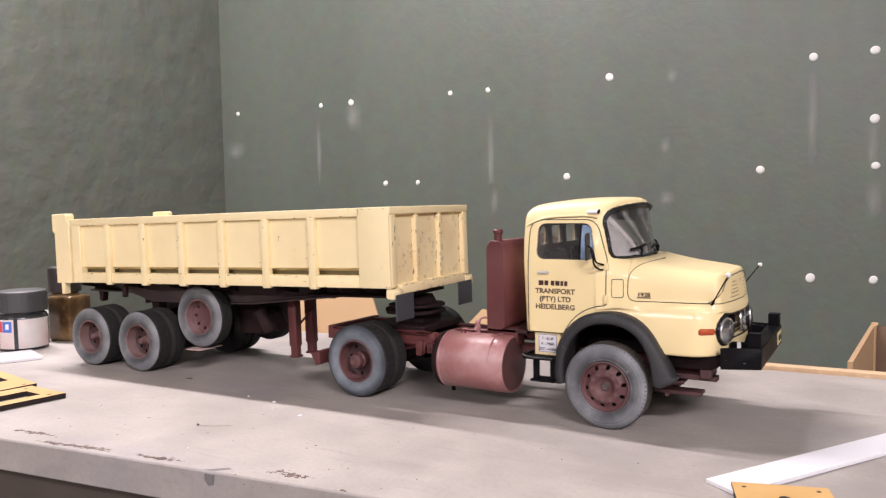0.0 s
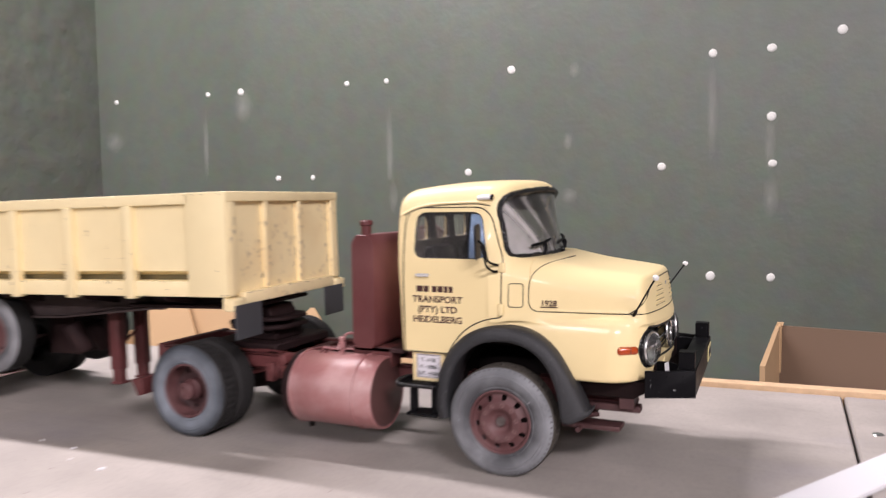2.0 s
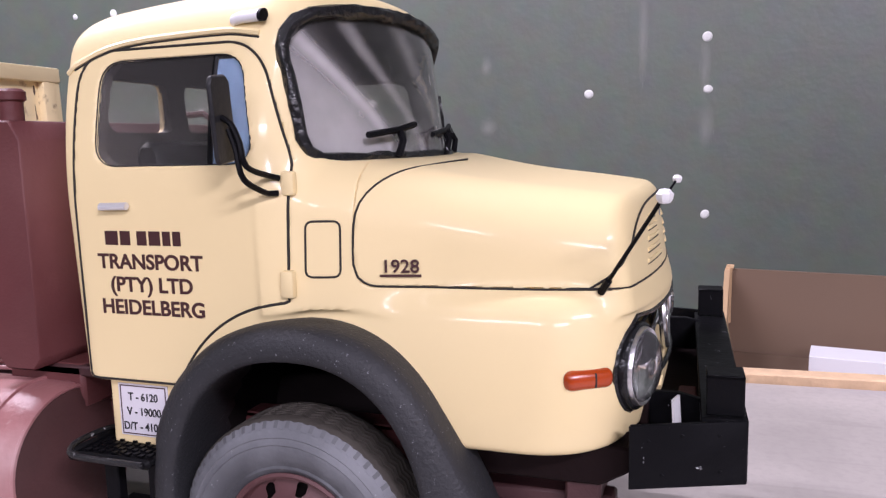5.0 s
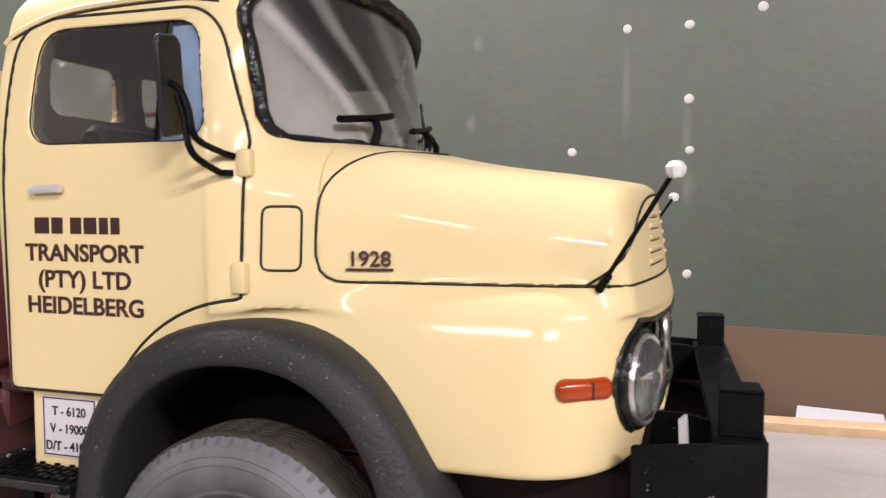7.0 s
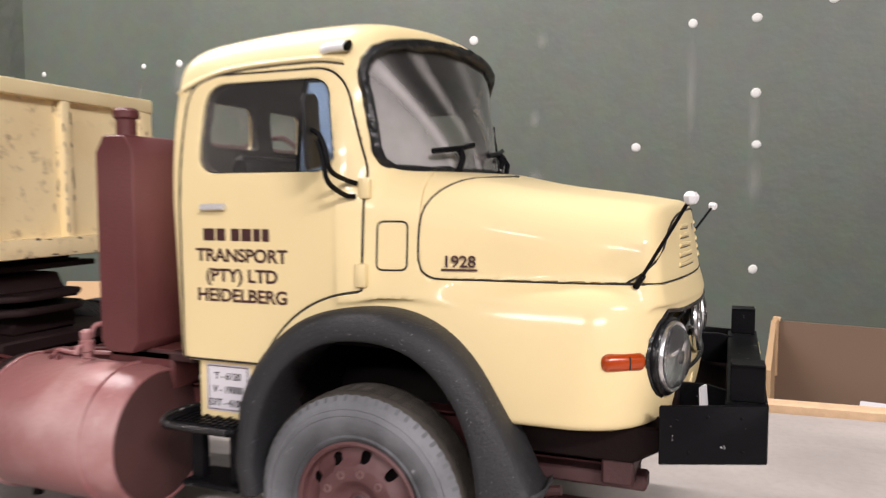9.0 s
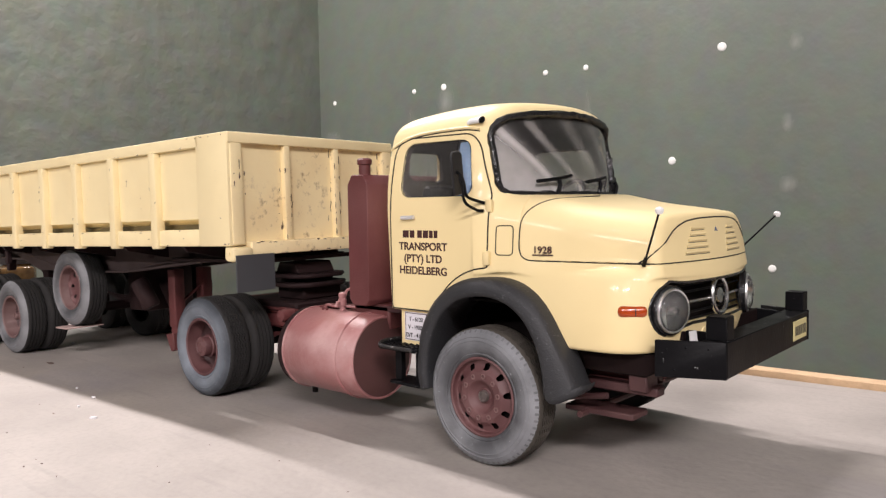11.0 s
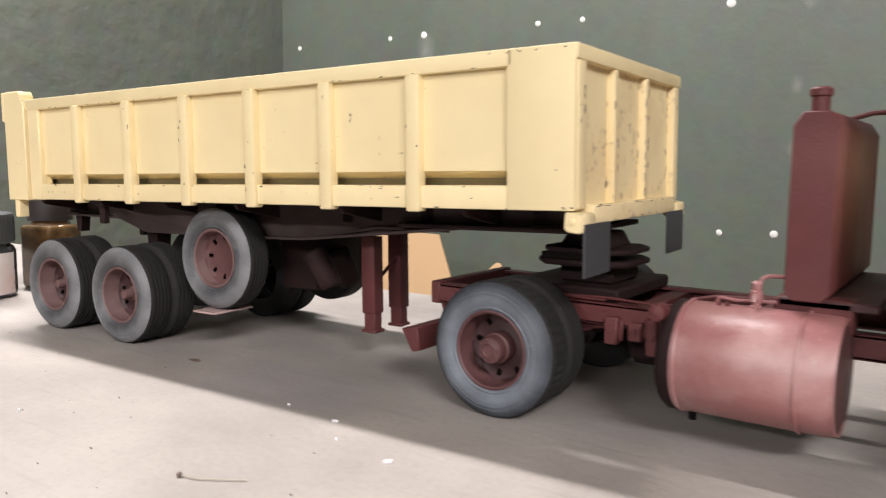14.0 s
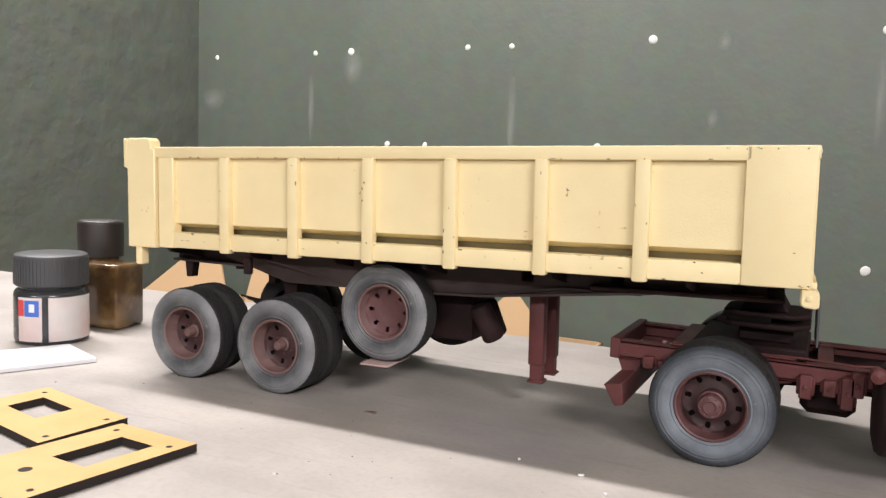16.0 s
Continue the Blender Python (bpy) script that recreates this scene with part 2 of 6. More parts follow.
def surface_net(f, lo, hi, h):
    """The zero surface of a distance field f(x, y, z) in a box: one vertex in each cell that it crosses."""
    ax = [np.arange(a, b + h, h) for a, b in zip(lo, hi)]
    v = np.empty([len(a) for a in ax], np.float32)
    for i, x in enumerate(ax[0]):
        Y, Z = np.meshgrid(ax[1], ax[2], indexing="ij")
        v[i] = f(np.full_like(Y, x), Y, Z)
    s = v < 0
    n = [k - 1 for k in v.shape]
    total = np.zeros((*n, 3), np.float32)
    count = np.zeros(n, np.float32)
    for axis in range(3):
        a, b = [slice(None)] * 3, [slice(None)] * 3
        a[axis], b[axis] = slice(0, -1), slice(1, None)
        va, vb = v[tuple(a)], v[tuple(b)]
        cross = (s[tuple(a)] != s[tuple(b)])
        w = np.where(cross, va / np.where(cross, va - vb, 1), 0)
        o = [k for k in range(3) if k != axis]
        for p in (0, 1):
            for q in (0, 1):
                sl = [slice(None)] * 3
                sl[o[0]] = slice(p, p + n[o[0]])
                sl[o[1]] = slice(q, q + n[o[1]])
                c = cross[tuple(sl)]
                count += c
                total[..., axis] += np.where(c, w[tuple(sl)], 0)
                total[..., o[0]] += c * p
                total[..., o[1]] += c * q
    used = count > 0
    ids = np.full(n, -1, np.int64)
    ids[used] = np.arange(used.sum())
    cells = np.argwhere(used)
    pts = np.array(lo) + h * (cells + total[used] / count[used][:, None])
    quads = []
    for axis in range(3):
        o = [k for k in range(3) if k != axis]
        a, b = [slice(1, -1)] * 3, [slice(1, -1)] * 3
        a[axis], b[axis] = slice(0, -1), slice(1, None)
        cross = s[tuple(a)] != s[tuple(b)]
        at = np.argwhere(cross)
        at[:, o[0]] += 1
        at[:, o[1]] += 1
        inside = s[tuple(at.T)]
        d0, d1 = np.eye(3, dtype=int)[o[0]], np.eye(3, dtype=int)[o[1]]
        q = np.stack([ids[tuple((at - d0 - d1).T)], ids[tuple((at - d1).T)], ids[tuple(at.T)], ids[tuple((at - d0).T)]], 1)
        flip = inside if axis != 1 else ~inside
        q[~flip] = q[~flip][:, ::-1]
        quads.append(q)
    quads = np.concatenate(quads)
    for _ in range(2):
        d = f(*pts.T)
        g = np.stack([(f(*(pts + e).T) - f(*(pts - e).T)) / 0.1 for e in np.eye(3) * 0.05], 1)
        k = (g * g).sum(1)
        step = (np.clip(d, -h, h) / np.maximum(k, 0.3))[:, None] * g
        pts = pts - np.clip(step, -0.5 * h, 0.5 * h)
    return pts, quads


def net_mesh(name, f, lo, hi, h, smooth=50):
    pts, quads = surface_net(f, lo, hi, h)
    me = bpy.data.meshes.new(name)
    me.vertices.add(len(pts))
    me.vertices.foreach_set("co", (pts * MM).ravel())
    me.loops.add(quads.size)
    me.loops.foreach_set("vertex_index", quads.ravel().astype(np.int32))
    me.polygons.add(len(quads))
    me.polygons.foreach_set("loop_start", np.arange(0, quads.size, 4, dtype=np.int32))
    me.update(calc_edges=True)
    me.shade_smooth()
    me.set_sharp_from_angle(angle=radians(smooth))
    return me


def smax(a, b, k):
    h = np.maximum(k - np.abs(a - b), 0) / k
    return np.maximum(a, b) + h * h * k * 0.25


def smin(a, b, k):
    return -smax(-a, -b, k)


# ---------------------------------------------------------------- materials
CREAM = surface("cream_gloss_paint", (0.82, 0.67, 0.362), 0.5, vary=0.03, scale=40, bump=0.05, bump_scale=300, coat=0.26, coat_rough=0.085, shine=0.35, rough_vary=0.06)
CREAM_WORN = surface("cream_worn_paint", (0.86, 0.725, 0.425), 0.55, vary=0.05, scale=90, bump=0.12, bump_scale=1400, spots=(0.17, 0.10, 0.055), spot_scale=300, spot_at=0.672, spot_mask=30,
                     tint=(0.66, 0.46, 0.20, 0.12), tint_scale=38)
CREAM_CHIPPED = surface("cream_chipped_paint", (0.90, 0.755, 0.445), 0.6, vary=0.06, scale=90, bump=0.2, bump_scale=1200, spots=(0.27, 0.17, 0.085), spot_scale=230, spot_at=0.56, spot_mask=34,
                        tint=(0.62, 0.42, 0.18, 0.28), tint_scale=46, spot_soft=0.17)
MAROON = surface("maroon_primer_paint", (0.108, 0.031, 0.031), 0.55, vary=0.25, scale=70, bump=0.2, bump_scale=1200, tint=(0.175, 0.072, 0.068, 0.5), tint_scale=30, shine=0.35)
TANK_RED = surface("faded_red_paint", (0.305, 0.132, 0.13), 0.4, vary=0.3, scale=60, bump=0.25, bump_scale=700, tint=(0.55, 0.37, 0.36, 0.8), tint_scale=42, spots=(0.5, 0.42, 0.40), spot_scale=160, spot_at=0.64, spot_mask=40, spot_soft=0.15)
DUSTY_PINK = surface("dusty_pale_red_paint", (0.46, 0.33, 0.31), 0.6, vary=0.2, scale=90, bump=0.1)
# chassis paint darkened to carry the shade underneath; also the tank's dirty end
FRAME_DARK = surface("shaded_grimy_chassis_paint", (0.018, 0.0085, 0.009), 0.7, shine=0.2, vary=0.25, scale=80, bump=0.2, tint=(0.05, 0.027, 0.026, 0.45), tint_scale=30)
# near-black red: the shade under the nose, put into the colour
UNDER_SHADE = surface("underside_shade_red", (0.009, 0.004, 0.004), 0.8, vary=0.3, scale=60, bump=0.2, shine=0.15)
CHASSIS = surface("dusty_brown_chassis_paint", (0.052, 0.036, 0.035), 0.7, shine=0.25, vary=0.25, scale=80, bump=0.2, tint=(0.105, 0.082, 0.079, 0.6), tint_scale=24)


def rubber(name, colour, dust, amount, ring=(0.0150, 0.0205), film=0.7):
    """Tyre rubber: scuffed, with pale dust in rings round the wall."""
    m = surface(name, colour, 0.66, vary=0.25, scale=110, bump=0.3, bump_scale=900, tint=(*dust, film), tint_scale=60, spots=[min(1, c * 1.5) for c in dust], spot_scale=520, spot_at=0.67)
    t = m.node_tree
    n, l = t.nodes, t.links
    b = n["Principled BSDF"]
    old = b.inputs["Base Color"].links[0].from_socket
    co, sep, ln, noise, mr, mul, mix = (n.new(k) for k in ("ShaderNodeTexCoord", "ShaderNodeVectorMath", "ShaderNodeVectorMath", "ShaderNodeTexNoise", "ShaderNodeMapRange", "ShaderNodeMath", "ShaderNodeMix"))
    sep.operation, ln.operation, mul.operation, mix.data_type = "MULTIPLY", "LENGTH", "MULTIPLY", "RGBA"
    sep.inputs[1].default_value = (1, 0, 1)
    l.new(co.outputs["Object"], sep.inputs[0])
    l.new(sep.outputs[0], ln.inputs[0])
    mr.inputs[1].default_value, mr.inputs[2].default_value, mr.inputs[4].default_value = *ring, amount
    l.new(ln.outputs["Value"], mr.inputs[0])
    noise.inputs["Scale"].default_value, noise.inputs["Detail"].default_value = 75, 5
    l.new(co.outputs["Object"], noise.inputs["Vector"])
    l.new(mr.outputs[0], mul.inputs[0])
    l.new(noise.outputs["Fac"], mul.inputs[1])
    l.new(mul.outputs[0], mix.inputs["Factor"])
    l.new(old, mix.inputs["A"])
    mix.inputs["B"].default_value = (*[min(1, c * 1.25) for c in dust], 1)
    l.new(mix.outputs["Result"], b.inputs["Base Color"])
    return m


RUBBER = rubber("dusty_rubber", (0.054, 0.056, 0.062), (0.215, 0.224, 0.24), 1.1)
RUBBER_PALE = rubber("pale_dusty_rubber", (0.058, 0.061, 0.067), (0.205, 0.21, 0.222), 1.35)
RUBBER_BLUE = rubber("blue_grey_rubber", (0.030, 0.036, 0.046), (0.165, 0.188, 0.218), 1.25, (0.0212, 0.0165), 0.35)
RIM_DUSTY = surface("dusty_wheel_paint", (0.15, 0.082, 0.078), 0.62, vary=0.3, scale=110, bump=0.2, tint=(0.21, 0.14, 0.135, 0.65), tint_scale=85)
# wheel paint darkened on the disc, in place of shade in deep rims
RIM_DISC = surface("shaded_wheel_disc_paint", (0.046, 0.019, 0.020), 0.55, vary=0.3, scale=110, bump=0.2, tint=(0.095, 0.046, 0.045, 0.5), tint_scale=90)
SHOULDER_DUST = surface("pale_shoulder_dust", (0.13, 0.134, 0.142), 0.8, vary=0.4, scale=260)
SILVER_WORN = surface("worn_bare_metal", (0.11, 0.09, 0.085), 0.4, metal=0.3, vary=0.4, scale=300)
# olive that paints the shaded cream inside the trailer's side slots
SLOT_SHADE = surface("olive_slot_shade", (0.20, 0.165, 0.085), 0.8, vary=0.3, scale=60, shine=0.2)
CHIP = surface("chipped_primer", (0.085, 0.05, 0.035), 0.8, vary=0.4, scale=300)
# darker copy of the maroon, with shade painted in, for parts underneath
MAROON_DARK = surface("shaded_maroon_paint", (0.046, 0.016, 0.017), 0.6, vary=0.25, scale=70, bump=0.2, bump_scale=1200, tint=(0.12, 0.055, 0.052, 0.45), tint_scale=34)
TREAD = surface("tread_rubber", (0.022, 0.021, 0.021), 0.8, shine=0.3, vary=0.2, scale=120, bump=0.3, bump_scale=1500)
TREAD_DUSTY = surface("dusty_tread_rubber", (0.055, 0.048, 0.040), 0.8, shine=0.3, vary=0.3, scale=120, bump=0.3, bump_scale=1500, tint=(0.09, 0.08, 0.068, 0.5), tint_scale=90)
RIM = surface("wheel_red_paint", (0.098, 0.040, 0.041), 0.55, vary=0.25, scale=90, bump=0.15, tint=(0.145, 0.070, 0.069, 0.6), tint_scale=70)
LINING = surface("dark_cab_lining", (0.045, 0.040, 0.036), 0.8, shine=0.2, vary=0.2)
MIRROR_GREY = surface("scuffed_dark_grey", (0.02, 0.02, 0.022), 0.4, shine=0.3, vary=0.3, scale=160, bump=0.2, spots=(0.35, 0.35, 0.36), spot_scale=350, spot_at=0.66)
BLACK = surface("black_satin_paint", (0.005, 0.005, 0.006), 0.42, shine=0.09, vary=0.2, scale=90, bump=0.12, spots=(0.42, 0.42, 0.43), spot_scale=470, spot_at=0.692)
FLARE = surface("dark_grey_plastic", (0.026, 0.027, 0.030), 0.55, shine=0.38, vary=0.2, scale=150, bump=0.35, bump_scale=1600, spots=(0.21, 0.215, 0.23), spot_scale=1700, spot_at=0.645)
LINE = surface("black_panel_line", (0.02, 0.017, 0.014), 0.8, vary=0.3, scale=200)
# near-black that paints the shade inside arches, grille, drums and other recesses
HOLE = surface("recess_shade", (0.008, 0.006, 0.006), 0.9, shine=0.1, vary=0.2)
SEAL = surface("rough_black_seal", (0.012, 0.012, 0.013), 0.22, vary=0.3, scale=500, bump=1.0, bump_scale=620, spots=(0.3, 0.3, 0.31), spot_scale=900, spot_at=0.72)
SILVER = surface("silver_paint", (0.66, 0.66, 0.67), 0.32, metal=0.35, vary=0.06)
CHROME = surface("dull_chrome", (0.62, 0.62, 0.62), 0.22, metal=0.95, vary=0.08, bump=0.05)
WHITE_PAINT = surface("white_paint", (0.78, 0.78, 0.78), 0.35, vary=0.04)
AMBER = surface("amber_lens", (0.40, 0.052, 0.005), 0.18, vary=0.15, scale=200, coat=0.5)
DECAL = surface("dark_red_brown_decal", (0.055, 0.018, 0.018), 0.5, vary=0.1)
DECAL_BLACK = surface("black_decal", (0.02, 0.02, 0.022), 0.5, vary=0.1)
PLATE = surface("white_decal_film", (0.70, 0.68, 0.72), 0.4, vary=0.03)
YELLOW_PLATE = surface("yellow_number_plate", (0.60, 0.53, 0.26), 0.45, vary=0.05)
WINDSCREEN = streaked_glass("reflection_streak_glazing")
HAZY = glass("hazy_plastic_glazing", (0.9, 0.88, 0.85), 0.04, 0.984, 1.22)
CLEAR = glass("clear_plastic_glazing", (0.9, 0.89, 0.89), 0.03, 0.95)
VENT_GLASS = glass("blue_tinted_glazing", (0.17, 0.26, 0.40), 0.05, 0.35)
LENS = glass("headlamp_lens", (0.98, 0.98, 0.99), 0.04, 0.97)
LAMP_CHROME = surface("hammered_silver", (0.9, 0.9, 0.91), 0.3, metal=0.95, vary=0.06, bump=0.9, bump_scale=420)
FLAP_RUBBER = surface("grey_rubber_flap", (0.055, 0.058, 0.065), 0.6, vary=0.12)

# ---------------------------------------------------------------- the room and the bench
FLOOR_Z, CEIL_Z = -0.86, 1.62
WALL_Y, WALL_X = 1.46, -1.84


def wall_paint(name, colour, rough, relief, relief_scale, streak):
    m, t, b = nodes_of(name)
    n, l = t.nodes, t.links
    co = n.new("ShaderNodeTexCoord")
    mp = n.new("ShaderNodeMapping")
    mp.inputs["Scale"].default_value = (1.0, 1.0, 0.14)
    l.new(co.outputs["Object"], mp.inputs["Vector"])
    a = n.new("ShaderNodeTexNoise")
    a.inputs["Scale"].default_value, a.inputs["Detail"].default_value = 2.6, 3
    l.new(mp.outputs[0], a.inputs["Vector"])
    c = n.new("ShaderNodeTexNoise")
    c.inputs["Scale"].default_value, c.inputs["Detail"].default_value = 22, 6
    l.new(co.outputs["Object"], c.inputs["Vector"])
    mix = n.new("ShaderNodeMix")
    mix.data_type = "RGBA"
    mix.inputs["A"].default_value = (*[k * (1 - streak) for k in colour], 1)
    mix.inputs["B"].default_value = (*[k * (1 + streak) for k in colour], 1)
    l.new(a.outputs["Fac"], mix.inputs["Factor"])
    mx = n.new("ShaderNodeMix")
    mx.data_type, mx.blend_type = "RGBA", "OVERLAY"
    mx.inputs["Factor"].default_value = 0.18
    l.new(mix.outputs["Result"], mx.inputs["A"])
    l.new(c.outputs["Color"], mx.inputs["B"])
    l.new(mx.outputs["Result"], b.inputs["Base Color"])
    b.inputs["Roughness"].default_value = rough
    r = n.new("ShaderNodeTexNoise")
    r.inputs["Scale"].default_value, r.inputs["Detail"].default_value = relief_scale, 5
    l.new(co.outputs["Object"], r.inputs["Vector"])
    bu = n.new("ShaderNodeBump")
    bu.inputs["Strength"].default_value, bu.inputs["Distance"].default_value = relief, 0.012
    l.new(r.outputs["Fac"], bu.inputs["Height"])
    l.new(bu.outputs[0], b.inputs["Normal"])
    return m


GREEN_BOARD = wall_paint("green_painted_board", (0.107, 0.1245, 0.102), 0.42, 0.05, 60, 0.24)
GREEN_PLASTER = wall_paint("green_painted_plaster", (0.104, 0.116, 0.095), 0.55, 0.85, 11, 0.16)
PALE = surface("pale_wall_paint", (0.24, 0.235, 0.225), 0.8, vary=0.05, scale=5)
FLOOR_MAT = surface("stained_dark_concrete", (0.03, 0.028, 0.026), 0.8, vary=0.5, scale=40, bump=0.5, bump_scale=120, tint=(0.10, 0.092, 0.085, 0.8), tint_scale=14)
FILLER = surface("white_wall_filler", (0.72, 0.72, 0.69), 0.8, vary=0.06, scale=300)
METRE = 1000.0


def setting(name, lo, hi, material, label, category):
    return thing(name, label, category, bm=box([c * METRE for c in lo], [c * METRE for c in hi], 0), material=material, kind="structure", smooth=0)


setting("wall_back", (WALL_X - 0.1, WALL_Y, FLOOR_Z), (2.4, WALL_Y + 0.1, CEIL_Z), GREEN_BOARD, "smooth grey-green painted board wall with white screw patches", "wall")
setting("wall_side", (WALL_X - 0.1, -4.6, FLOOR_Z), (WALL_X, WALL_Y, CEIL_Z), GREEN_PLASTER, "uneven grey-green painted plaster wall", "wall")
# unseen sides and ceiling, added to close the room and bounce light
setting("wall_far_side", (2.3, -4.6, FLOOR_Z), (2.4, WALL_Y, CEIL_Z), PALE, "plain pale wall added out of view", "wall")
setting("wall_front", (WALL_X, -4.7, FLOOR_Z), (2.3, -4.6, CEIL_Z), PALE, "plain pale wall added out of view", "wall")
setting("ceiling", (WALL_X - 0.1, -4.7, CEIL_Z), (2.4, WALL_Y + 0.1, CEIL_Z + 0.1), PALE, "plain pale ceiling added out of view", "ceiling")
setting("floor", (WALL_X - 0.1, -4.7, FLOOR_Z - 0.1), (2.4, WALL_Y + 0.1, FLOOR_Z), FLOOR_MAT, "dark stained concrete floor", "floor")

def bench_paint():
    """Grey-beige paint, trodden: broad tone, dusty pink and lavender blooms, fine grain and scratches."""
    m = surface("grey_beige_bench_paint", (0.385, 0.352, 0.325), 0.6, vary=0.3, scale=26, bump=0.3, bump_scale=260, tint=(0.265, 0.241, 0.224, 0.75), tint_scale=11,
                spots=(0.50, 0.36, 0.30), spot_scale=38, spot_at=0.66, spot_soft=0.2, spot_mask=9)
    n, l = m.node_tree.nodes, m.node_tree.links
    b = n["Principled BSDF"]
    out = b.inputs["Base Color"].links[0].from_socket
    co = n.new("ShaderNodeTexCoord")
    for scale, detail, stretch, lo, hi, amount, tone in ((9.0, 3, (1, 1.6, 1), 0.60, 0.78, 0.35, (0.30, 0.29, 0.36)), (17.0, 6, (1, 2.2, 1), 0.52, 0.75, 0.45, (0.47, 0.43, 0.395)),
                                                        (420.0, 3, (1, 1, 1), 0.45, 0.75, 0.22, (0.22, 0.20, 0.185)), (60.0, 8, (0.25, 3.0, 1), 0.60, 0.70, 0.28, (0.24, 0.22, 0.205))):
        mp, t, r, mix = (n.new(k) for k in ("ShaderNodeMapping", "ShaderNodeTexNoise", "ShaderNodeMapRange", "ShaderNodeMix"))
        mp.inputs["Scale"].default_value = stretch
        mp.inputs["Location"].default_value = (scale * 0.13, 0.4, 0)
        t.inputs["Scale"].default_value, t.inputs["Detail"].default_value = scale, detail
        r.inputs[1].default_value, r.inputs[2].default_value, r.inputs[4].default_value = lo, hi, amount
        mix.data_type = "RGBA"
        l.new(co.outputs["Object"], mp.inputs["Vector"])
        l.new(mp.outputs[0], t.inputs["Vector"])
        l.new(t.outputs["Fac"], r.inputs[0])
        l.new(r.outputs[0], mix.inputs["Factor"])
        l.new(out, mix.inputs["A"])
        mix.inputs["B"].default_value = (*tone, 1)
        out = mix.outputs["Result"]
    l.new(out, b.inputs["Base Color"])
    return m


BENCH = bench_paint()
RAW_WOOD = surface("raw_chipboard_edge", (0.62, 0.43, 0.26), 0.8, vary=0.3, scale=160, bump=0.6, bump_scale=600)
WOOD_DARK = surface("dark_bench_timber", (0.07, 0.055, 0.045), 0.8, vary=0.3, scale=30, bump=0.3)


def edge_near(x):
    return -123.4 + 0.133 * x


def edge_back(x):
    return 183 + 0.04 * x


bench = thing("workbench", "grey-beige painted wooden workbench top, stained and scuffed", "workbench")
for nm, a, b in (("bench_board", -1150, 131.5), ("bench_board", 133, 620)):
    bm = prism([(a, edge_near(a)), (b, edge_near(b)), (b, edge_back(b)), (a, edge_back(a))], -17, 0, 0.8, "z")
    part(nm, bm, BENCH, bench)
bm = prism([(-1150, edge_near(-1150) + 6), (620, edge_near(620) + 6), (620, edge_near(620) + 34), (-1150, edge_near(-1150) + 34)], -62, -17.5, 1, "z")
part("front_rail", bm, WOOD_DARK, bench, "dark timber rail under the bench top")
for lx in (-1080, 540):
    for ly in (edge_near(lx) + 36, edge_back(lx) - 75):
        part("leg", box((lx - 30, ly, FLOOR_Z * 1000), (lx + 30, ly + 60, -17.5), 2), WOOD_DARK, bench)
bm = prism([(-15, edge_back(-15) + 1), (620, edge_back(620) + 1), (620, edge_back(620) + 9), (-15, edge_back(-15) + 9)], -17, 3.2, 0.6, "z")
part("back_batten", bm, RAW_WOOD, bench, "raw chipboard strip along the bench edge")
part("screw", lathe([(0.01, 0.5), (2.2, 0.5), (2.6, 0.05), (2.6, -1)], 14, "z", centre=(143, 118, 0)), CHROME, bench)
part("screw", lathe([(0.01, 0.5), (2.2, 0.5), (2.6, 0.05), (2.6, -1)], 14, "z", centre=(143, 20, 0)), CHROME, bench)

# white patches of filler over the screws of the board wall
patch = lathe([(0.01, -2.2), (6, -2.0), (9, -1.2), (10.5, 0.5)], 16, "y")
patch_mesh = finish(patch, "filler_patch")
patch_mesh.materials.append(FILLER)
rr = random.Random(4)
SPOTS = [(-1767, 421), (-1413, 420), (-1297, 420), (-953, 417), (-836, 415), (-501, 416), (-50, 414), (65, 415), (66, 275), (69, 178), (68, -60), (-155, 178), (-52, -60), (-614, 178), (-1177, 177),
         (-1065, 176), (-503, -60), (-393, -57), (194, 439)]
wall_back = bpy.data.objects["wall_back"]
for px, pz in SPOTS:
    ob = new("filler_patch", patch_mesh)
    ob.parent = wall_back
    k = rr.uniform(0.68, 0.95)
    ob.matrix_basis = pose(px * MM, WALL_Y, pz * MM, 0, rr.uniform(0, 360), 0) @ Matrix.Diagonal((k, 1, k * rr.uniform(0.85, 1.15), 1))

# pale streaks: filler drips, and the wall's sheen painted in
m, t, b = nodes_of("sheen_filler_streak")
n, l = t.nodes, t.links
b.inputs["Base Color"].default_value = (0.42, 0.43, 0.39, 1)
b.inputs["Roughness"].default_value = 0.7
co = n.new("ShaderNodeTexCoord")
gr = n.new("ShaderNodeTexGradient")
gr.gradient_type = "SPHERICAL"
l.new(co.outputs["Object"], gr.inputs["Vector"])
nz = n.new("ShaderNodeTexNoise")
nz.inputs["Scale"].default_value, nz.inputs["Detail"].default_value = 2.2, 6
l.new(co.outputs["Object"], nz.inputs["Vector"])
mu = n.new("ShaderNodeMath")
mu.operation = "MULTIPLY"
l.new(gr.outputs["Fac"], mu.inputs[0])
l.new(nz.outputs["Fac"], mu.inputs[1])
mv = n.new("ShaderNodeMath")
mv.operation = "MULTIPLY"
mv.inputs[1].default_value = 0.72
l.new(mu.outputs[0], mv.inputs[0])
l.new(mv.outputs[0], b.inputs["Alpha"])
SMEAR = m
smear_mesh = bpy.data.meshes.new("pale_wall_streak")
smear_mesh.from_pydata([(-1, 0, -1), (1, 0, -1), (1, 0, 1), (-1, 0, 1)], [], [(0, 1, 2, 3)])
smear_mesh.materials.append(SMEAR)
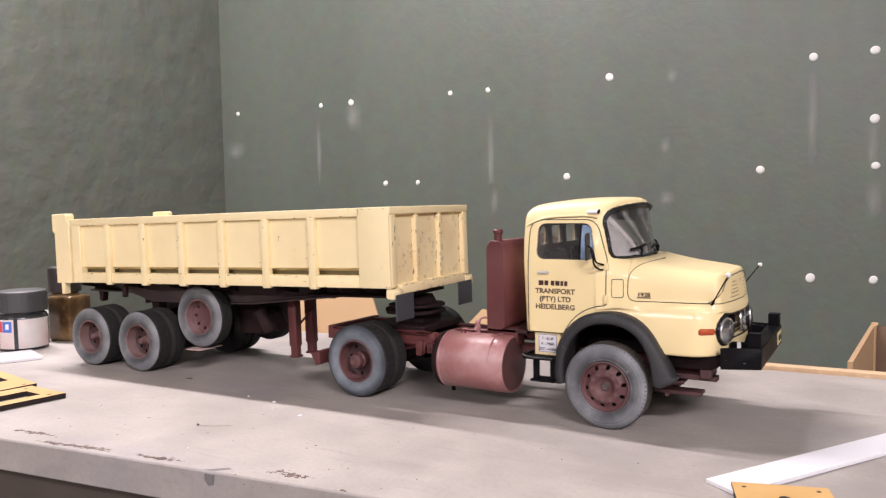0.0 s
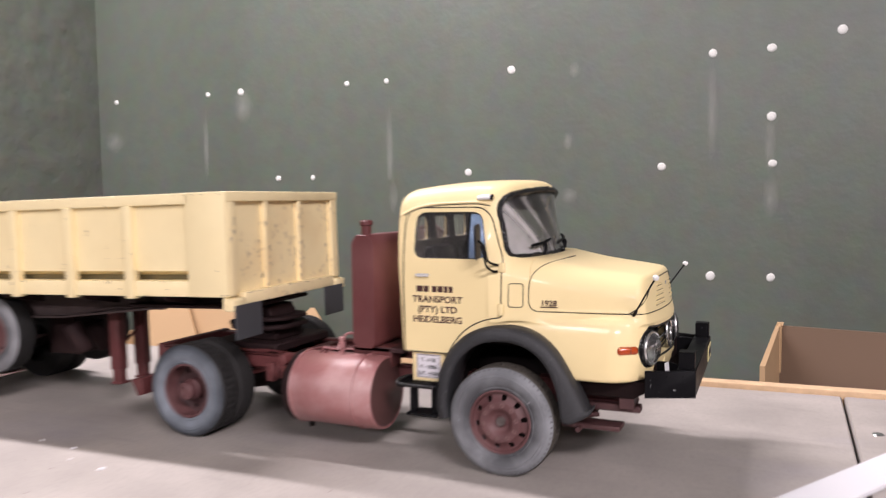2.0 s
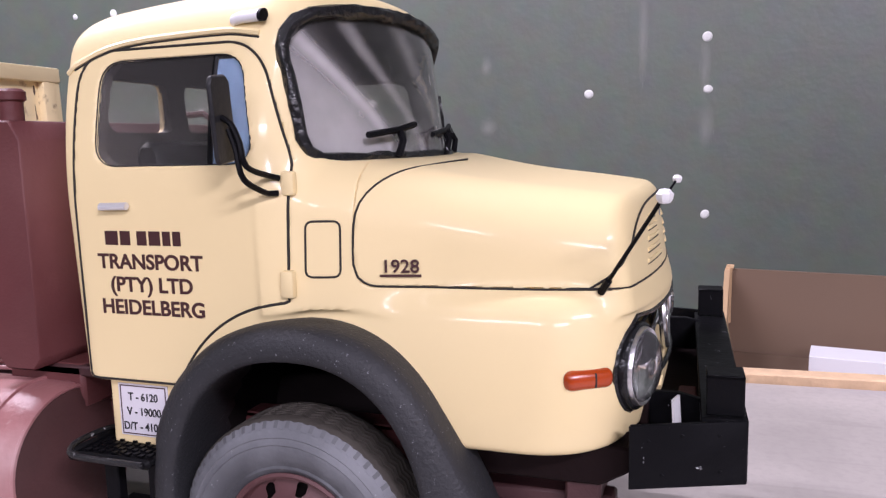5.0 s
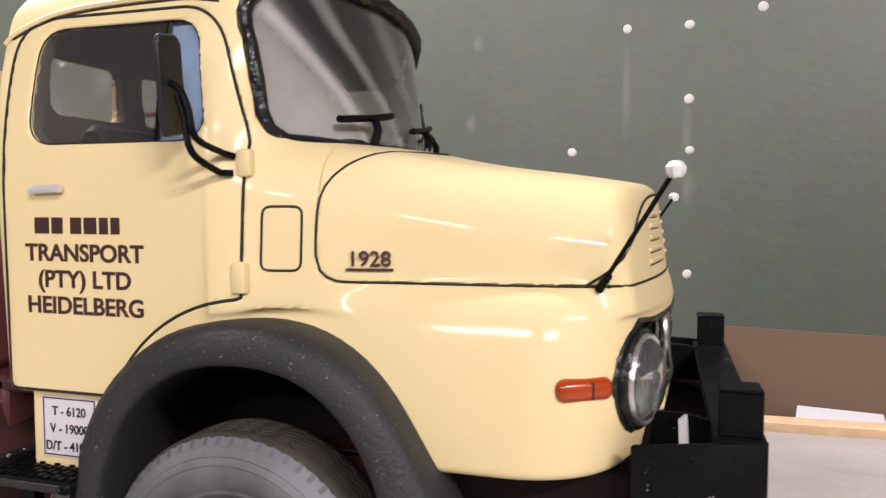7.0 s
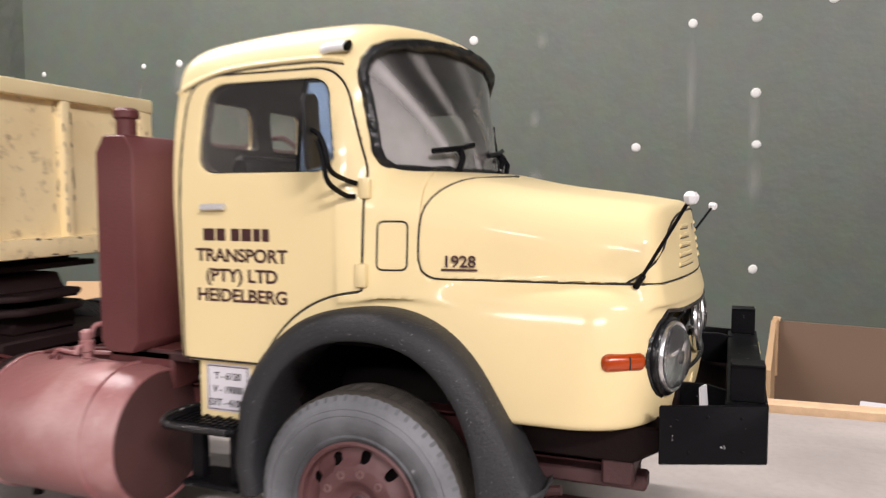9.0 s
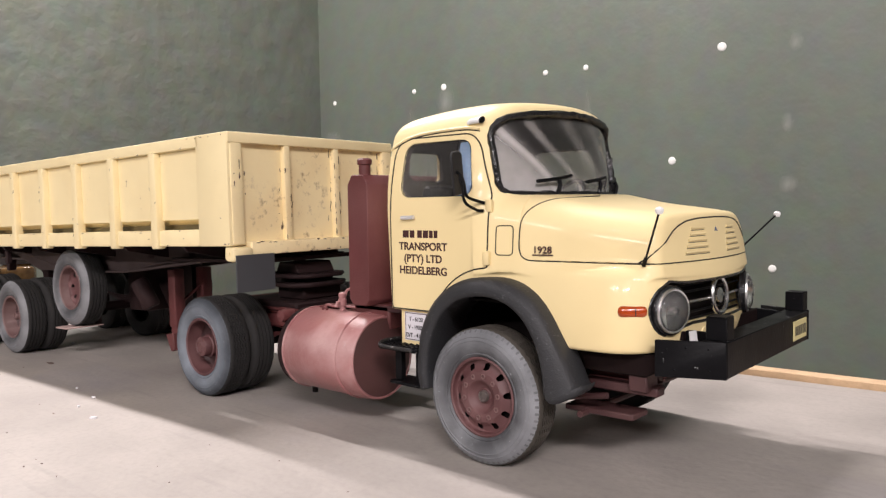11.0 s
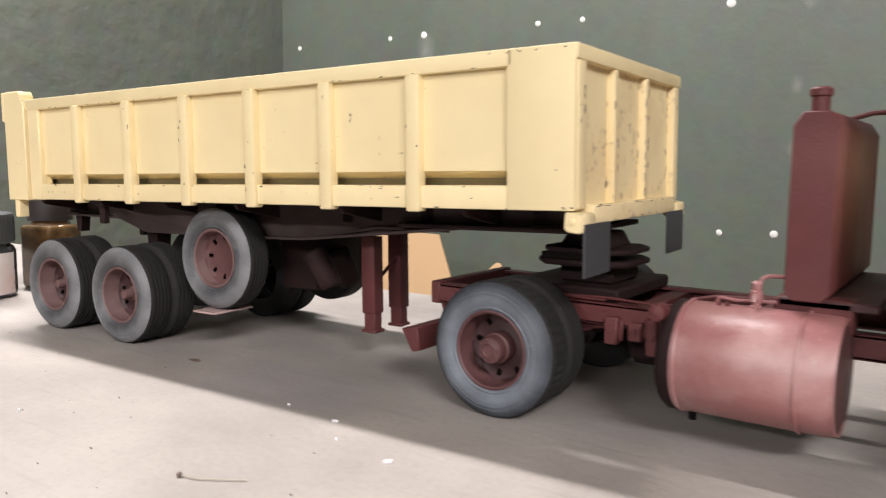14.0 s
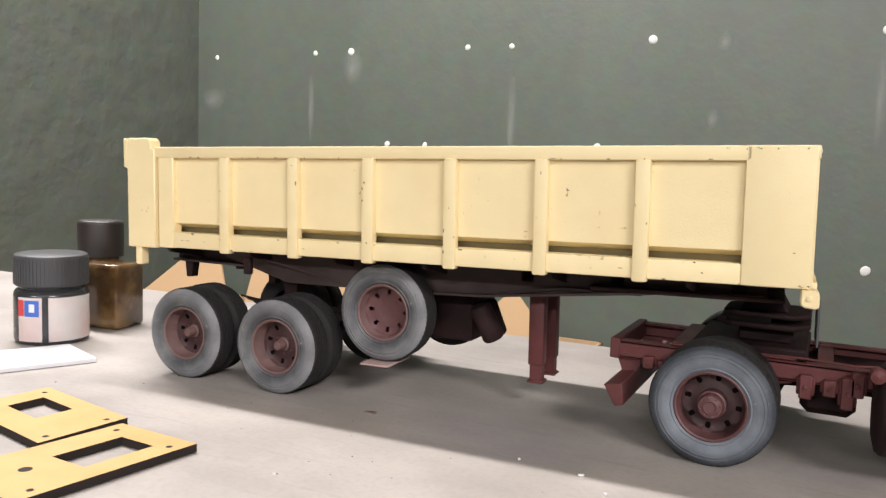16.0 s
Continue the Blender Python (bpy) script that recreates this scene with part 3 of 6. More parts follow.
for px, pz, w, h in ((-830, 232, 13, 132), (-822, 122, 16, 44), (66, 109, 18, 48), (63, 219, 13, 70), (-1780, 302, 48, 35), (-363, 119, 21, 21), (-365, 243, 14, 23), (-350, 404, 16, 21), (-1425, 276, 12, 106), (-51, 294, 12, 114), (-1290, 382, 35, 53)):
    ob = new("pale_wall_streak", smear_mesh)
    ob.parent = wall_back
    ob.matrix_basis = pose(px * MM, WALL_Y - 0.0006, pz * MM) @ Matrix.Diagonal((w * MM, 1, h * MM, 1))

# ---------------------------------------------------------------- wheels
def tyre_mesh(R, width, rim_r, grooves, zig, steps=180, wall=RUBBER, tread_face=TREAD, specks=False):
    bm = bmesh.new()
    rows = [(rim_r - 0.4, 1.6, 0), (rim_r + 0.3, 0.35, 0), (rim_r + 1.0, -0.05, 0), (rim_r + 1.3, -0.32, 0), (rim_r + 1.7, -0.1, 0), (rim_r + 3.0, -0.75, 0), (R - 5.0, -0.95, 0), (R - 4.3, -0.9, 0), (R - 4.1, -1.08, 0),
            (R - 3.7, -0.85, 0), (R - 3.1, -0.6, 0), (R - 2.9, -0.75, 0), (R - 2.6, -0.5, 0), (R - 1.7, -0.1, 0), (R - 1.5, 0.15, 1), (R - 0.45, 0.95, 1), (R - 0.1, 1.6, 0), (R, 2.1, 0)]
    for g in grooves:
        rows += [(R, g - 0.30, 2), (R - 0.7, g - 0.22, 2), (R - 0.7, g + 0.22, 2), (R, g + 0.30, 2)]
    rows += [(R, width - 2.1, 0), (R - 0.5, width - 0.9, 1), (R - 2.2, width, 0), (rim_r + 2.4, width + 0.2, 0), (rim_r, width - 0.5, 0), (rim_r - 0.4, width - 1.6, 0)]
    rings = []
    for r, y, kind in rows:
        ring = []
        for i in range(steps):
            a = 2 * math.pi * i / steps
            k = r - (0.22 if kind == 1 and i % 3 == 0 else 0)
            yy = y + (zig * (1, 0, -1, 0)[i % 4] if kind == 2 else 0)
            ring.append(bm.verts.new((k * math.cos(a), yy, k * math.sin(a))))
        rings.append(ring)
    for j, (p, q) in enumerate(zip(rings, rings[1:])):
        tread = rows[j][0] > R - 1.0 and rows[j + 1][0] > R - 1.0
        for i in range(steps):
            f = bm.faces.new((p[i], q[i], q[(i + 1) % steps], p[(i + 1) % steps]))
            f.material_index = 2 if specks and rows[j][2] == 1 and rows[j + 1][2] == 1 and i % 3 == 1 and rows[j][1] < 3 else 1 if tread else 0
    bmesh.ops.recalc_face_normals(bm, faces=bm.faces)
    me = finish(bm, "tyre", 32)
    me.materials.append(wall)
    me.materials.append(tread_face)
    me.materials.append(SHOULDER_DUST)
    return me


def rim_mesh(profile, holes, hole_row, hole_w, hole_h, per=12, paint=RIM, disc=RIM_DISC):
    """A turned rim whose disc is pierced by real holes between the profile rows hole_row and hole_row + 3."""
    steps = holes * per
    bm = bmesh.new()
    rings = []
    for r, y in profile:
        rings.append([bm.verts.new((r * math.cos(2 * math.pi * i / steps), y, r * math.sin(2 * math.pi * i / steps))) for i in range(steps)])
    faces = {}
    for j, (p, q) in enumerate(zip(rings, rings[1:])):
        for i in range(steps):
            faces[j, i] = bm.faces.new((p[i], q[i], q[(i + 1) % steps], p[(i + 1) % steps]))
    bm.faces.new(rings[-1])
    n = 4
    rc = (profile[hole_row][0] + profile[hole_row + 3][0]) / 2
    for h in range(holes):
        c = h * per + per // 2
        ang = 2 * math.pi * c / steps
        cen = Vector((rc * math.cos(ang), 0, rc * math.sin(ang)))
        radial, side = Vector((math.cos(ang), 0, math.sin(ang))), Vector((-math.sin(ang), 0, math.cos(ang)))
        gone = [faces[j, i % steps] for j in range(hole_row, hole_row + 3) for i in range(c - n // 2, c + n // 2)]
        edge = {v for f in gone for v in f.verts}
        inner = {v for v in edge if all(f in gone for f in v.link_faces)}
        for v in edge - inner:
            d = v.co - cen
            u, w = d.dot(radial), d.dot(side)
            a = math.atan2(u / hole_h, w / hole_w)
            v.co = Vector((0, v.co.y, 0)) + cen + radial * hole_h * math.sin(a) + side * hole_w * math.cos(a)
        bmesh.ops.delete(bm, geom=gone, context="FACES")
    bmesh.ops.recalc_face_normals(bm, faces=bm.faces)
    for f in bm.faces:
        c = f.calc_center_median()
        f.material_index = 1 if math.hypot(c.x, c.z) < profile[4][0] - 0.1 and profile[5][1] > 3 else 0
    me = finish(bm, "rim", 35)
    me.materials.append(paint)
    me.materials.append(disc)
    return me


TYRE = tyre_mesh(22.4, 11.2, 12.6, (3.0, 4.2, 5.4, 6.6, 7.8), 0.42, tread_face=TREAD_DUSTY, specks=True)
TYRE_REAR = tyre_mesh(22.4, 12.0, 12.6, (3.2, 4.5, 5.8, 7.1, 8.5), 0.42, wall=RUBBER_BLUE)
TYRE_PLAIN = tyre_mesh(21.9, 12.0, 12.4, (3.2, 5.0, 7.0, 8.8), 0.0, wall=RUBBER_PALE)
# inner and far tyres: walls in dark tread rubber, painting in their shade
TYRE_INNER = tyre_mesh(22.2, 12.0, 12.6, (3.2, 5.0, 7.0, 8.8), 0.0, steps=120, wall=TREAD)
RIM_FRONT = rim_mesh([(12.9, 0.9), (13.0, 0.0), (12.5, -0.25), (12.0, 0.1), (11.7, 1.6), (11.4, 1.9), (10.6, 1.7), (9.3, 1.2), (8.6, 0.3), (8.1, -0.1), (5.7, -0.15), (5.2, 0.1), (4.3, 1.5), (3.2, 2.1), (2.6, 2.2), (2.2, 1.8), (0.9, 1.8)],
                     10, 5, 1.15, 1.15)
RIM_REAR = rim_mesh([(12.9, 0.9), (13.0, 0.0), (12.5, -0.25), (11.9, 0.2), (11.4, 6.8), (10.9, 7.9), (10.2, 8.3), (8.2, 8.4), (7.4, 8.3), (6.0, 7.9), (5.0, 7.6)], 8, 5, 1.2, 1.2)
RIM_TRAILER = rim_mesh([(12.6, 0.9), (12.7, 0.0), (12.2, -0.25), (11.6, 0.2), (11.0, 7.2), (10.4, 8.3), (9.6, 8.6), (7.2, 8.7), (6.4, 8.6), (4.6, 8.2), (3.4, 8.0)], 8, 5, 1.25, 1.25, per=12, paint=RIM_DUSTY, disc=RIM_DISC)
RIM_SPARE = rim_mesh([(12.6, 0.9), (12.7, 0.0), (12.2, -0.25), (11.6, 0.2), (11.1, 4.6), (10.5, 5.7), (9.7, 6.0), (7.3, 6.2), (6.4, 6.2), (4.6, 6.6), (3.4, 7.0)], 8, 5, 1.25, 1.25, per=12, paint=RIM_DUSTY, disc=RIM)
NUT = finish(lathe([(0.5, 0.6), (0.5, -0.3), (0.25, -0.45), (0.01, -0.45)], 6, "y"), "lug_nut")
NUT.materials.append(RIM)
NUT_FRONT = finish(lathe([(0.95, 0.6), (0.9, -0.12), (0.78, -0.25), (0.5, -0.25), (0.45, 0.5), (0.01, 0.5)], 10, "y"), "lug_nut")
NUT_FRONT.materials.append(RIM_DUSTY)
DRUM = finish(lathe([(0.01, 9.6), (10.4, 9.6), (10.4, 11.5), (0.01, 11.5)], 32, "y"), "brake_drum")
DRUM.materials.append(HOLE)
DRUM_FRONT = finish(lathe([(0.01, 3.6), (11.3, 3.6), (11.3, 11), (0.01, 11)], 32, "y"), "brake_drum")
DRUM_FRONT.materials.append(HOLE)
HUB_FRONT = finish(lathe([(2.0, 2.3), (1.95, 1.0), (1.6, 0.6), (1.2, 0.7), (1.1, 1.1), (0.01, 1.15)], 20, "y"), "hub")
HUB_FRONT.materials.append(SILVER_WORN)
HUB_REAR = finish(lathe([(5.2, 9.0), (5.1, 3.4), (4.5, 3.0), (4.4, 0.2), (4.1, -0.3), (3.0, -0.5), (2.6, -0.9), (2.2, -1.0), (1.9, -0.6), (0.01, -0.6)], 28, "y"), "hub")
HUB_REAR.materials.append(RIM)
HUB_TRAILER = finish(lathe([(3.4, 9.0), (3.2, 6.9), (2.3, 6.4), (2.1, 2.8), (1.8, 2.2), (1.3, 2.1), (1.1, 2.5), (0.01, 2.5)], 24, "y"), "hub")
HUB_TRAILER.materials.append(RIM_DUSTY)


def raised_marks(radius, y):
    """Raised unreadable marks moulded on a tyre wall."""
    bm = bmesh.new()
    q = random.Random(8)
    for start in (0.4, 2.1, 3.6, 5.2):
        for k in range(7):
            a = start + k * 0.075
            w = q.uniform(0.25, 0.45)
            m = Matrix.Rotation(-a, 4, "Y") @ Matrix.Translation((radius, y, 0))
            bm_box(bm, (-0.75, -0.12, -w), (0.75, 0.12, w * 0.4), 0, 1, m)
    me = finish(bm, "moulded_mark", 0)
    me.materials.append(SHOULDER_DUST)
    return me


MARKS = raised_marks(16.9, -0.25)


def wheel(parent, x, y, z, kind, far=False, twin=False, turn=0.0, label=""):
    """A wheel whose outer face lies at y; far: it faces the other way."""
    rim, tyre, hub, nuts, ring, depth = {"front": (RIM_FRONT, TYRE, HUB_FRONT, 10, 6.9, -0.1), "rear": (RIM_REAR, TYRE_REAR, HUB_REAR, 8, 3.6, -0.2),
                                         "trailer": (RIM_TRAILER, TYRE_PLAIN, HUB_TRAILER, 6, 4.6, 8.1), "spare": (RIM_SPARE, TYRE_PLAIN, None, 0, 0, 0)}[kind]
    m = pose(x * MM, y * MM, z * MM, 0, 0, 180 if far else 0) @ Matrix.Rotation(radians(turn), 4, "Y")
    w = part("wheel", rim, RIM, parent, label, at=m)
    part("tyre", TYRE_INNER if far else tyre, RUBBER, w)
    if twin:
        part("inner_tyre", TYRE_INNER, TREAD, w, at=pose(0, 0.0129, 0))
    if kind != "spare":
        part("brake_drum", DRUM_FRONT if kind == "front" else DRUM, HOLE, w)
        part("hub", hub, RIM, w)
    if not far:
        part("moulded_mark", MARKS, RUBBER, w)
    for k in range(nuts if not far else 0):
        a = 2 * math.pi * (k + (0.5 if kind == "front" else 0)) / nuts
        part("lug_nut", NUT_FRONT if kind == "front" else NUT, RIM, w, at=pose(ring * math.cos(a) * MM, depth * MM, ring * math.sin(a) * MM))
    return w


# ---------------------------------------------------------------- the dump trailer
TRAILER_M = Matrix.Translation((-0.1262, -0.0082, 0.0684)) @ Matrix.Rotation(radians(2.7), 4, "Z") @ Matrix.Rotation(radians(-1.18), 4, "Y")
trailer = thing("dump_trailer", "cream tipping semi-trailer model with maroon chassis, chipped and weathered", "trailer", TRAILER_M)
L, W, H = 305.5, 101.5, 48.2
RIBS = [-57 - 37.9 * k for k in range(6)]
SIDE_A, SIDE_B = -22.5, -277.5


def local(x, y, z):
    """A world place in millimetres in the trailer's own frame."""
    v = TRAILER_M.inverted() @ Vector((x * MM, y * MM, z * MM))
    return v / MM


# the tub: side walls with a sloping foot, floor, front and tail
part("tub_floor", box((-L + 3, 10.3, 7.6), (-3, W - 10.3, 9.6), 0.2), CREAM_WORN, trailer)
for name, s, o in (("side_panel", 1, 0), ("side_panel", -1, W)):
    pts = [(o + s * 2.4, H - 3), (o + s * 2.4, 12.0), (o + s * 8.6, 9.7), (o + s * 10.2, 9.7), (o + s * 10.2, 10.9), (o + s * 4.2, 13.2), (o + s * 4.2, H - 3)]
    part(name, prism(pts, SIDE_B - 8, SIDE_A + 4, 0, "x"), CREAM_WORN, trailer, smooth=20)
    part("slot_back", box((SIDE_B - 6, min(o + s * 9, o + s * 10), 3), (SIDE_A + 3, max(o + s * 9, o + s * 10), 9.68), 0), SLOT_SHADE, trailer, smooth=0)
    part("bottom_rail", box((SIDE_B - 3, min(o + s * 0.6, o + s * 8), 0), (SIDE_A + 2, max(o + s * 0.6, o + s * 8), 7.4), 0.5, 2), CREAM_WORN, trailer)
    part("top_rail", box((-L + 16, min(o, o + s * 5), H - 5.2), (SIDE_A + 2, max(o, o + s * 5), H), 0.5, 2), CREAM_WORN, trailer)
    part("front_corner_panel", box((SIDE_A, min(o, o + s * 4.5), 0), (-0.2, max(o, o + s * 4.5), H), 0.6, 2), CREAM_WORN, trailer)
    for rx in RIBS:
        lo, hi = sorted((o - s * 0.9, o + s * 3.6))
        part("side_rib", box((rx - 2.7, lo, -1.2), (rx + 2.7, hi, H - 4.9), 0.7, 2), CREAM_WORN, trailer)
    lo, hi = sorted((o - s * 1.0, o + s * 6))
    bm = prism([(-L, -0.5), (-L, H + 3.2), (-L + 1, H + 4.4), (-L + 13.5, H + 4.4), (-L + 15, H + 2.4), (-L + 15, H - 1), (-L + 17.5, H - 1), (-L + 17.5, -0.5)], lo, hi, 0.4)
    part("rear_post", bm, CREAM_WORN, trailer)
    bm = prism([(-L + 0.2, H - 10.5), (-L - 2.2, H - 9.5), (-L - 2.2, H + 4.2), (-L + 0.2, H + 4.2)], lo, hi, 0.3)
    part("tail_hinge", bm, CREAM_WORN, trailer)
    part("rear_foot", box((-L + 4, lo + 0.6, -9), (-L + 8, hi - 1.5, 0), 0.4), CREAM_WORN, trailer)
    part("edge_strip", box((SIDE_B - 9.5, lo + 1.2, -0.2), (SIDE_B, hi, H - 1), 0.5), CREAM_WORN, trailer)
# front wall with its frame and ribs
part("front_panel", box((-4, 4, 0), (-2.2, W - 4, H - 2), 0.2), CREAM_CHIPPED, trailer, "cream front panel, paint chipped down to rusty brown")
part("front_top_rail", box((-4, 0.4, H - 4.6), (0.6, W - 0.4, H), 0.5, 2), CREAM_WORN, trailer)
for fy, fw in ((4.5, 6), (32, 3.4), (62, 3.4), (W - 5, 5)):
    part("front_rib", box((-3, fy - fw / 2, 0.5), (0.3, fy + fw / 2, H - 4.4), 0.5, 2), CREAM_CHIPPED, trailer)
bm = prism([(-3, -0.2), (1.6, -0.6), (2.6, -1.4), (2.6, -6.0), (1.4, -6.6), (-2.2, -6.2), (-3.4, -5)], -0.6, 9.5, 0.4)
part("corner_bracket", bm, CREAM_WORN, trailer)
bm = prism([(-3, -0.2), (1.6, -0.6), (2.6, -1.4), (2.6, -6.0), (1.4, -6.6), (-2.2, -6.2), (-3.4, -5)], W - 9.5, W + 0.6, 0.4)
part("corner_bracket", bm, CREAM_WORN, trailer)
part("front_bottom_rail", box((-3, 9.7, -4.2), (2.0, W - 9.7, 1.6), 0.6, 2), CREAM_CHIPPED, trailer)
part("bracket_bolt", lathe([(1.0, 0.2), (1.0, -0.5), (0.01, -0.7)], 10, "y", centre=(-0.5, -0.6, -3)), CREAM_WORN, trailer)
part("tailgate", box((-L + 1, 6.2, 1), (-L + 3.5, W - 6.2, H - 1), 0.4), CREAM_WORN, trailer)
# paint chips along rails, ribs and the front wall
def chips(name, place, n, seed, long=1.4, high=0.35):
    bm = bmesh.new()
    q = random.Random(seed)
    for k in range(n):
        o, u, v, w = place(q)
        a, b = q.uniform(0.3, long), q.uniform(0.12, high)
        ring = []
        for i in range(7):
            t = 2 * math.pi * i / 7
            d = q.uniform(0.55, 1.1)
            ring.append(Vector(o) + Vector(u) * a * d * math.cos(t) + Vector(v) * b * d * math.sin(t))
        top = [bm.verts.new(p + Vector(w) * 0.06) for p in ring]
        low = [bm.verts.new(p - Vector(w) * 0.1) for p in ring]
        bm.faces.new(top)
        for i in range(7):
            bm.faces.new((low[i], low[(i + 1) % 7], top[(i + 1) % 7], top[i]))
    bmesh.ops.recalc_face_normals(bm, faces=bm.faces)
    return tagged(part(name, bm, CHIP, trailer, smooth=0), kind="stuff")


X, Y, Z, NEAR, FRONT = (1, 0, 0), (0, 1, 0), (0, 0, 1), (0, -1, 0), (1, 0, 0)
chips("paint_chip", lambda q: ((q.uniform(SIDE_B, SIDE_A), 0.6, q.choice((7.1, 6.6, 0.6, 3.5)) + q.uniform(-0.3, 0.3)), X, Z, NEAR), 26, 3, 1.4, 0.28)
chips("paint_chip", lambda q: ((q.uniform(SIDE_B, SIDE_A), 0.0, H - 4.9 + q.uniform(-0.2, 0.2)), X, Z, NEAR), 16, 4, 1.2, 0.25)
chips("paint_chip", lambda q: ((q.choice(RIBS) + q.choice((-2.2, 2.1, 0)), -0.9, q.uniform(0, H - 5)), Z, X, NEAR), 11, 5, 1.2, 0.3)
chips("paint_chip", lambda q: ((0.3, q.choice((4.5, 32, 62)) + q.choice((-1.4, 1.4)), q.uniform(2, H - 6)), Z, Y, FRONT), 26, 6, 2.2, 0.4)
chips("paint_chip", lambda q: ((-2.2, q.choice((9.5, 29, 35, 59, 65, 92)) + q.uniform(-1.2, 1.2), q.gauss(18, 11) % 40 + 2), Z, Y, FRONT), 46, 7, 2.6, 0.45)
chips("paint_chip", lambda q: ((2.0, q.uniform(10, W - 10), q.choice((1.2, -3.6)) + q.uniform(-0.3, 0.3)), Y, Z, FRONT), 20, 8, 1.6, 0.4)
chips("paint_chip", lambda q: ((q.uniform(SIDE_A, -1), 0.0, q.choice((0.8, H - 1, 12)) + q.uniform(-0.3, 0.3)), X, Z, NEAR), 9, 9, 0.9, 0.3)
# flaps under the front edge
for fy in (0.5, 79.5):
    bm = box((2.3, fy, -19.5), (3.0, fy + 20, -3.8), 0.1)
    part("rubber_flap", bm, FLAP_RUBBER, trailer, "dark grey rubber flap", smooth=0)

# chassis: two tapering beams with cross members
for s, yb in ((1, 27.0), (-1, W - 27.0)):
    pts = [(-L + 6, -0.4), (-14, -0.4), (-14, -7.4), (-52, -8.0), (-56, -9.0), (-128, -15.5), (-182, -16.5), (-228, -10.5), (-L + 6, -9.0)]
    lo, hi = sorted((yb, yb + s * 1.4))
    part("chassis_beam", prism(pts, lo, hi, 0.15), CHASSIS, trailer)
    lo, hi = sorted((yb - s * 4.0, yb + s * 4.0))
    low = [(-14, -7.4), (-52, -8.0), (-56, -9.0), (-128, -15.5), (-182, -16.5), (-228, -10.5), (-L + 6, -9.0)]
    part("beam_flange", prism(low + [(x, z + 1.1) for x, z in low[::-1]], lo, hi, 0.1), CHASSIS, trailer)
    lo, hi = sorted((yb - s * 18, yb - s * 3))
    for cx in (-40, -92, -146, -190, -236, -284):
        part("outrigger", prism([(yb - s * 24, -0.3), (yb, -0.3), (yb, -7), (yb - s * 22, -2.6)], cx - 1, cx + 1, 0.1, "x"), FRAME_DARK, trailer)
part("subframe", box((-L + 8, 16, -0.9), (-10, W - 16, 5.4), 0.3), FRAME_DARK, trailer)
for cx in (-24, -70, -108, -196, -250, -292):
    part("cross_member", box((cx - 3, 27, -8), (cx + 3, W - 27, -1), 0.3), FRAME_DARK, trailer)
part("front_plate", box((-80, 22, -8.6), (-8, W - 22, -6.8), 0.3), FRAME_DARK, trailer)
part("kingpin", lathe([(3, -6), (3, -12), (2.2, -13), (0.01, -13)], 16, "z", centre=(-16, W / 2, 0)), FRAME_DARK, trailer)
# brace bars on the near side
part("brace_bar", rod([(-60, 26, -9.6), (-92, 26, -9.5), (-120, 26, -13.5)], 0.6, 6), CHASSIS, trailer)
part("brace_bar", rod([(-296 + 60, 14, -4), (-196, 20, -14)], 0.6, 6), CHASSIS, trailer)

# axles, springs and wheels
for wx, wy in ((-395.8, -22.0), (-343.0, -19.6)):
    p = local(wx, wy, 21.9)
    q = local(wx, wy + 104, 21.9)
    wheel(trailer, p.x, p.y, p.z, "trailer", twin=True, turn=wx % 47, label="dusty grey tyre on a red pressed rim")
    wheel(trailer, q.x, q.y, q.z, "trailer", far=True, twin=True)
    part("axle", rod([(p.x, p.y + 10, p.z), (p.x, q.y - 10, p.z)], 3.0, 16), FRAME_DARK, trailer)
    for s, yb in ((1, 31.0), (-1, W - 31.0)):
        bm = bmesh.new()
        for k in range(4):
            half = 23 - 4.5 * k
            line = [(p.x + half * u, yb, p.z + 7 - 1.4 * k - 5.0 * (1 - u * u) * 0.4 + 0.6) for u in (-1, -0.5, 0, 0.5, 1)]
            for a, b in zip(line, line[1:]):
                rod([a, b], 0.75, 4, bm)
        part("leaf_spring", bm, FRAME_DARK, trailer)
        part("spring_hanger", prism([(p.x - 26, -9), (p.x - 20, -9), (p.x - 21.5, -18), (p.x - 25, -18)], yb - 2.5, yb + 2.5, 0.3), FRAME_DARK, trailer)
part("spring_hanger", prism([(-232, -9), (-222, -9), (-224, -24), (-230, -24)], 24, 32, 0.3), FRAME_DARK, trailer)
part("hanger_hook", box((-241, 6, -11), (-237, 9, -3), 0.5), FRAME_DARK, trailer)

part("frame_side_plate", prism([(-272, -1), (-176, -1), (-176, -15.6), (-226, -15.6), (-262, -5)], 20, 21.4, 0.2), CHASSIS, trailer)
# spare wheel on its carrier
p = local(-295.6, -4.5, 40.8)
wheel(trailer, p.x, p.y, p.z, "spare", turn=25, label="spare wheel, pale dusty tyre on a red rim")
part("spare_bracket", lathe([(11.0, 13), (11.0, 10.4), (4.6, 9.8), (3.9, 7.6), (3.2, 7.3), (0.01, 7.3)], 24, "y", centre=(p.x, p.y, p.z)), RIM, trailer)
part("carrier_plate", box((p.x - 8, p.y - 5.5, p.z - 23.0), (p.x + 6, p.y + 16, p.z - 22.1), 0.3), DUSTY_PINK, trailer, "flat pale dusty carrier plate")
part("carrier_post", box((p.x - 2, p.y + 14, p.z - 23), (p.x + 2, p.y + 17, p.z + 14), 0.3), FRAME_DARK, trailer)
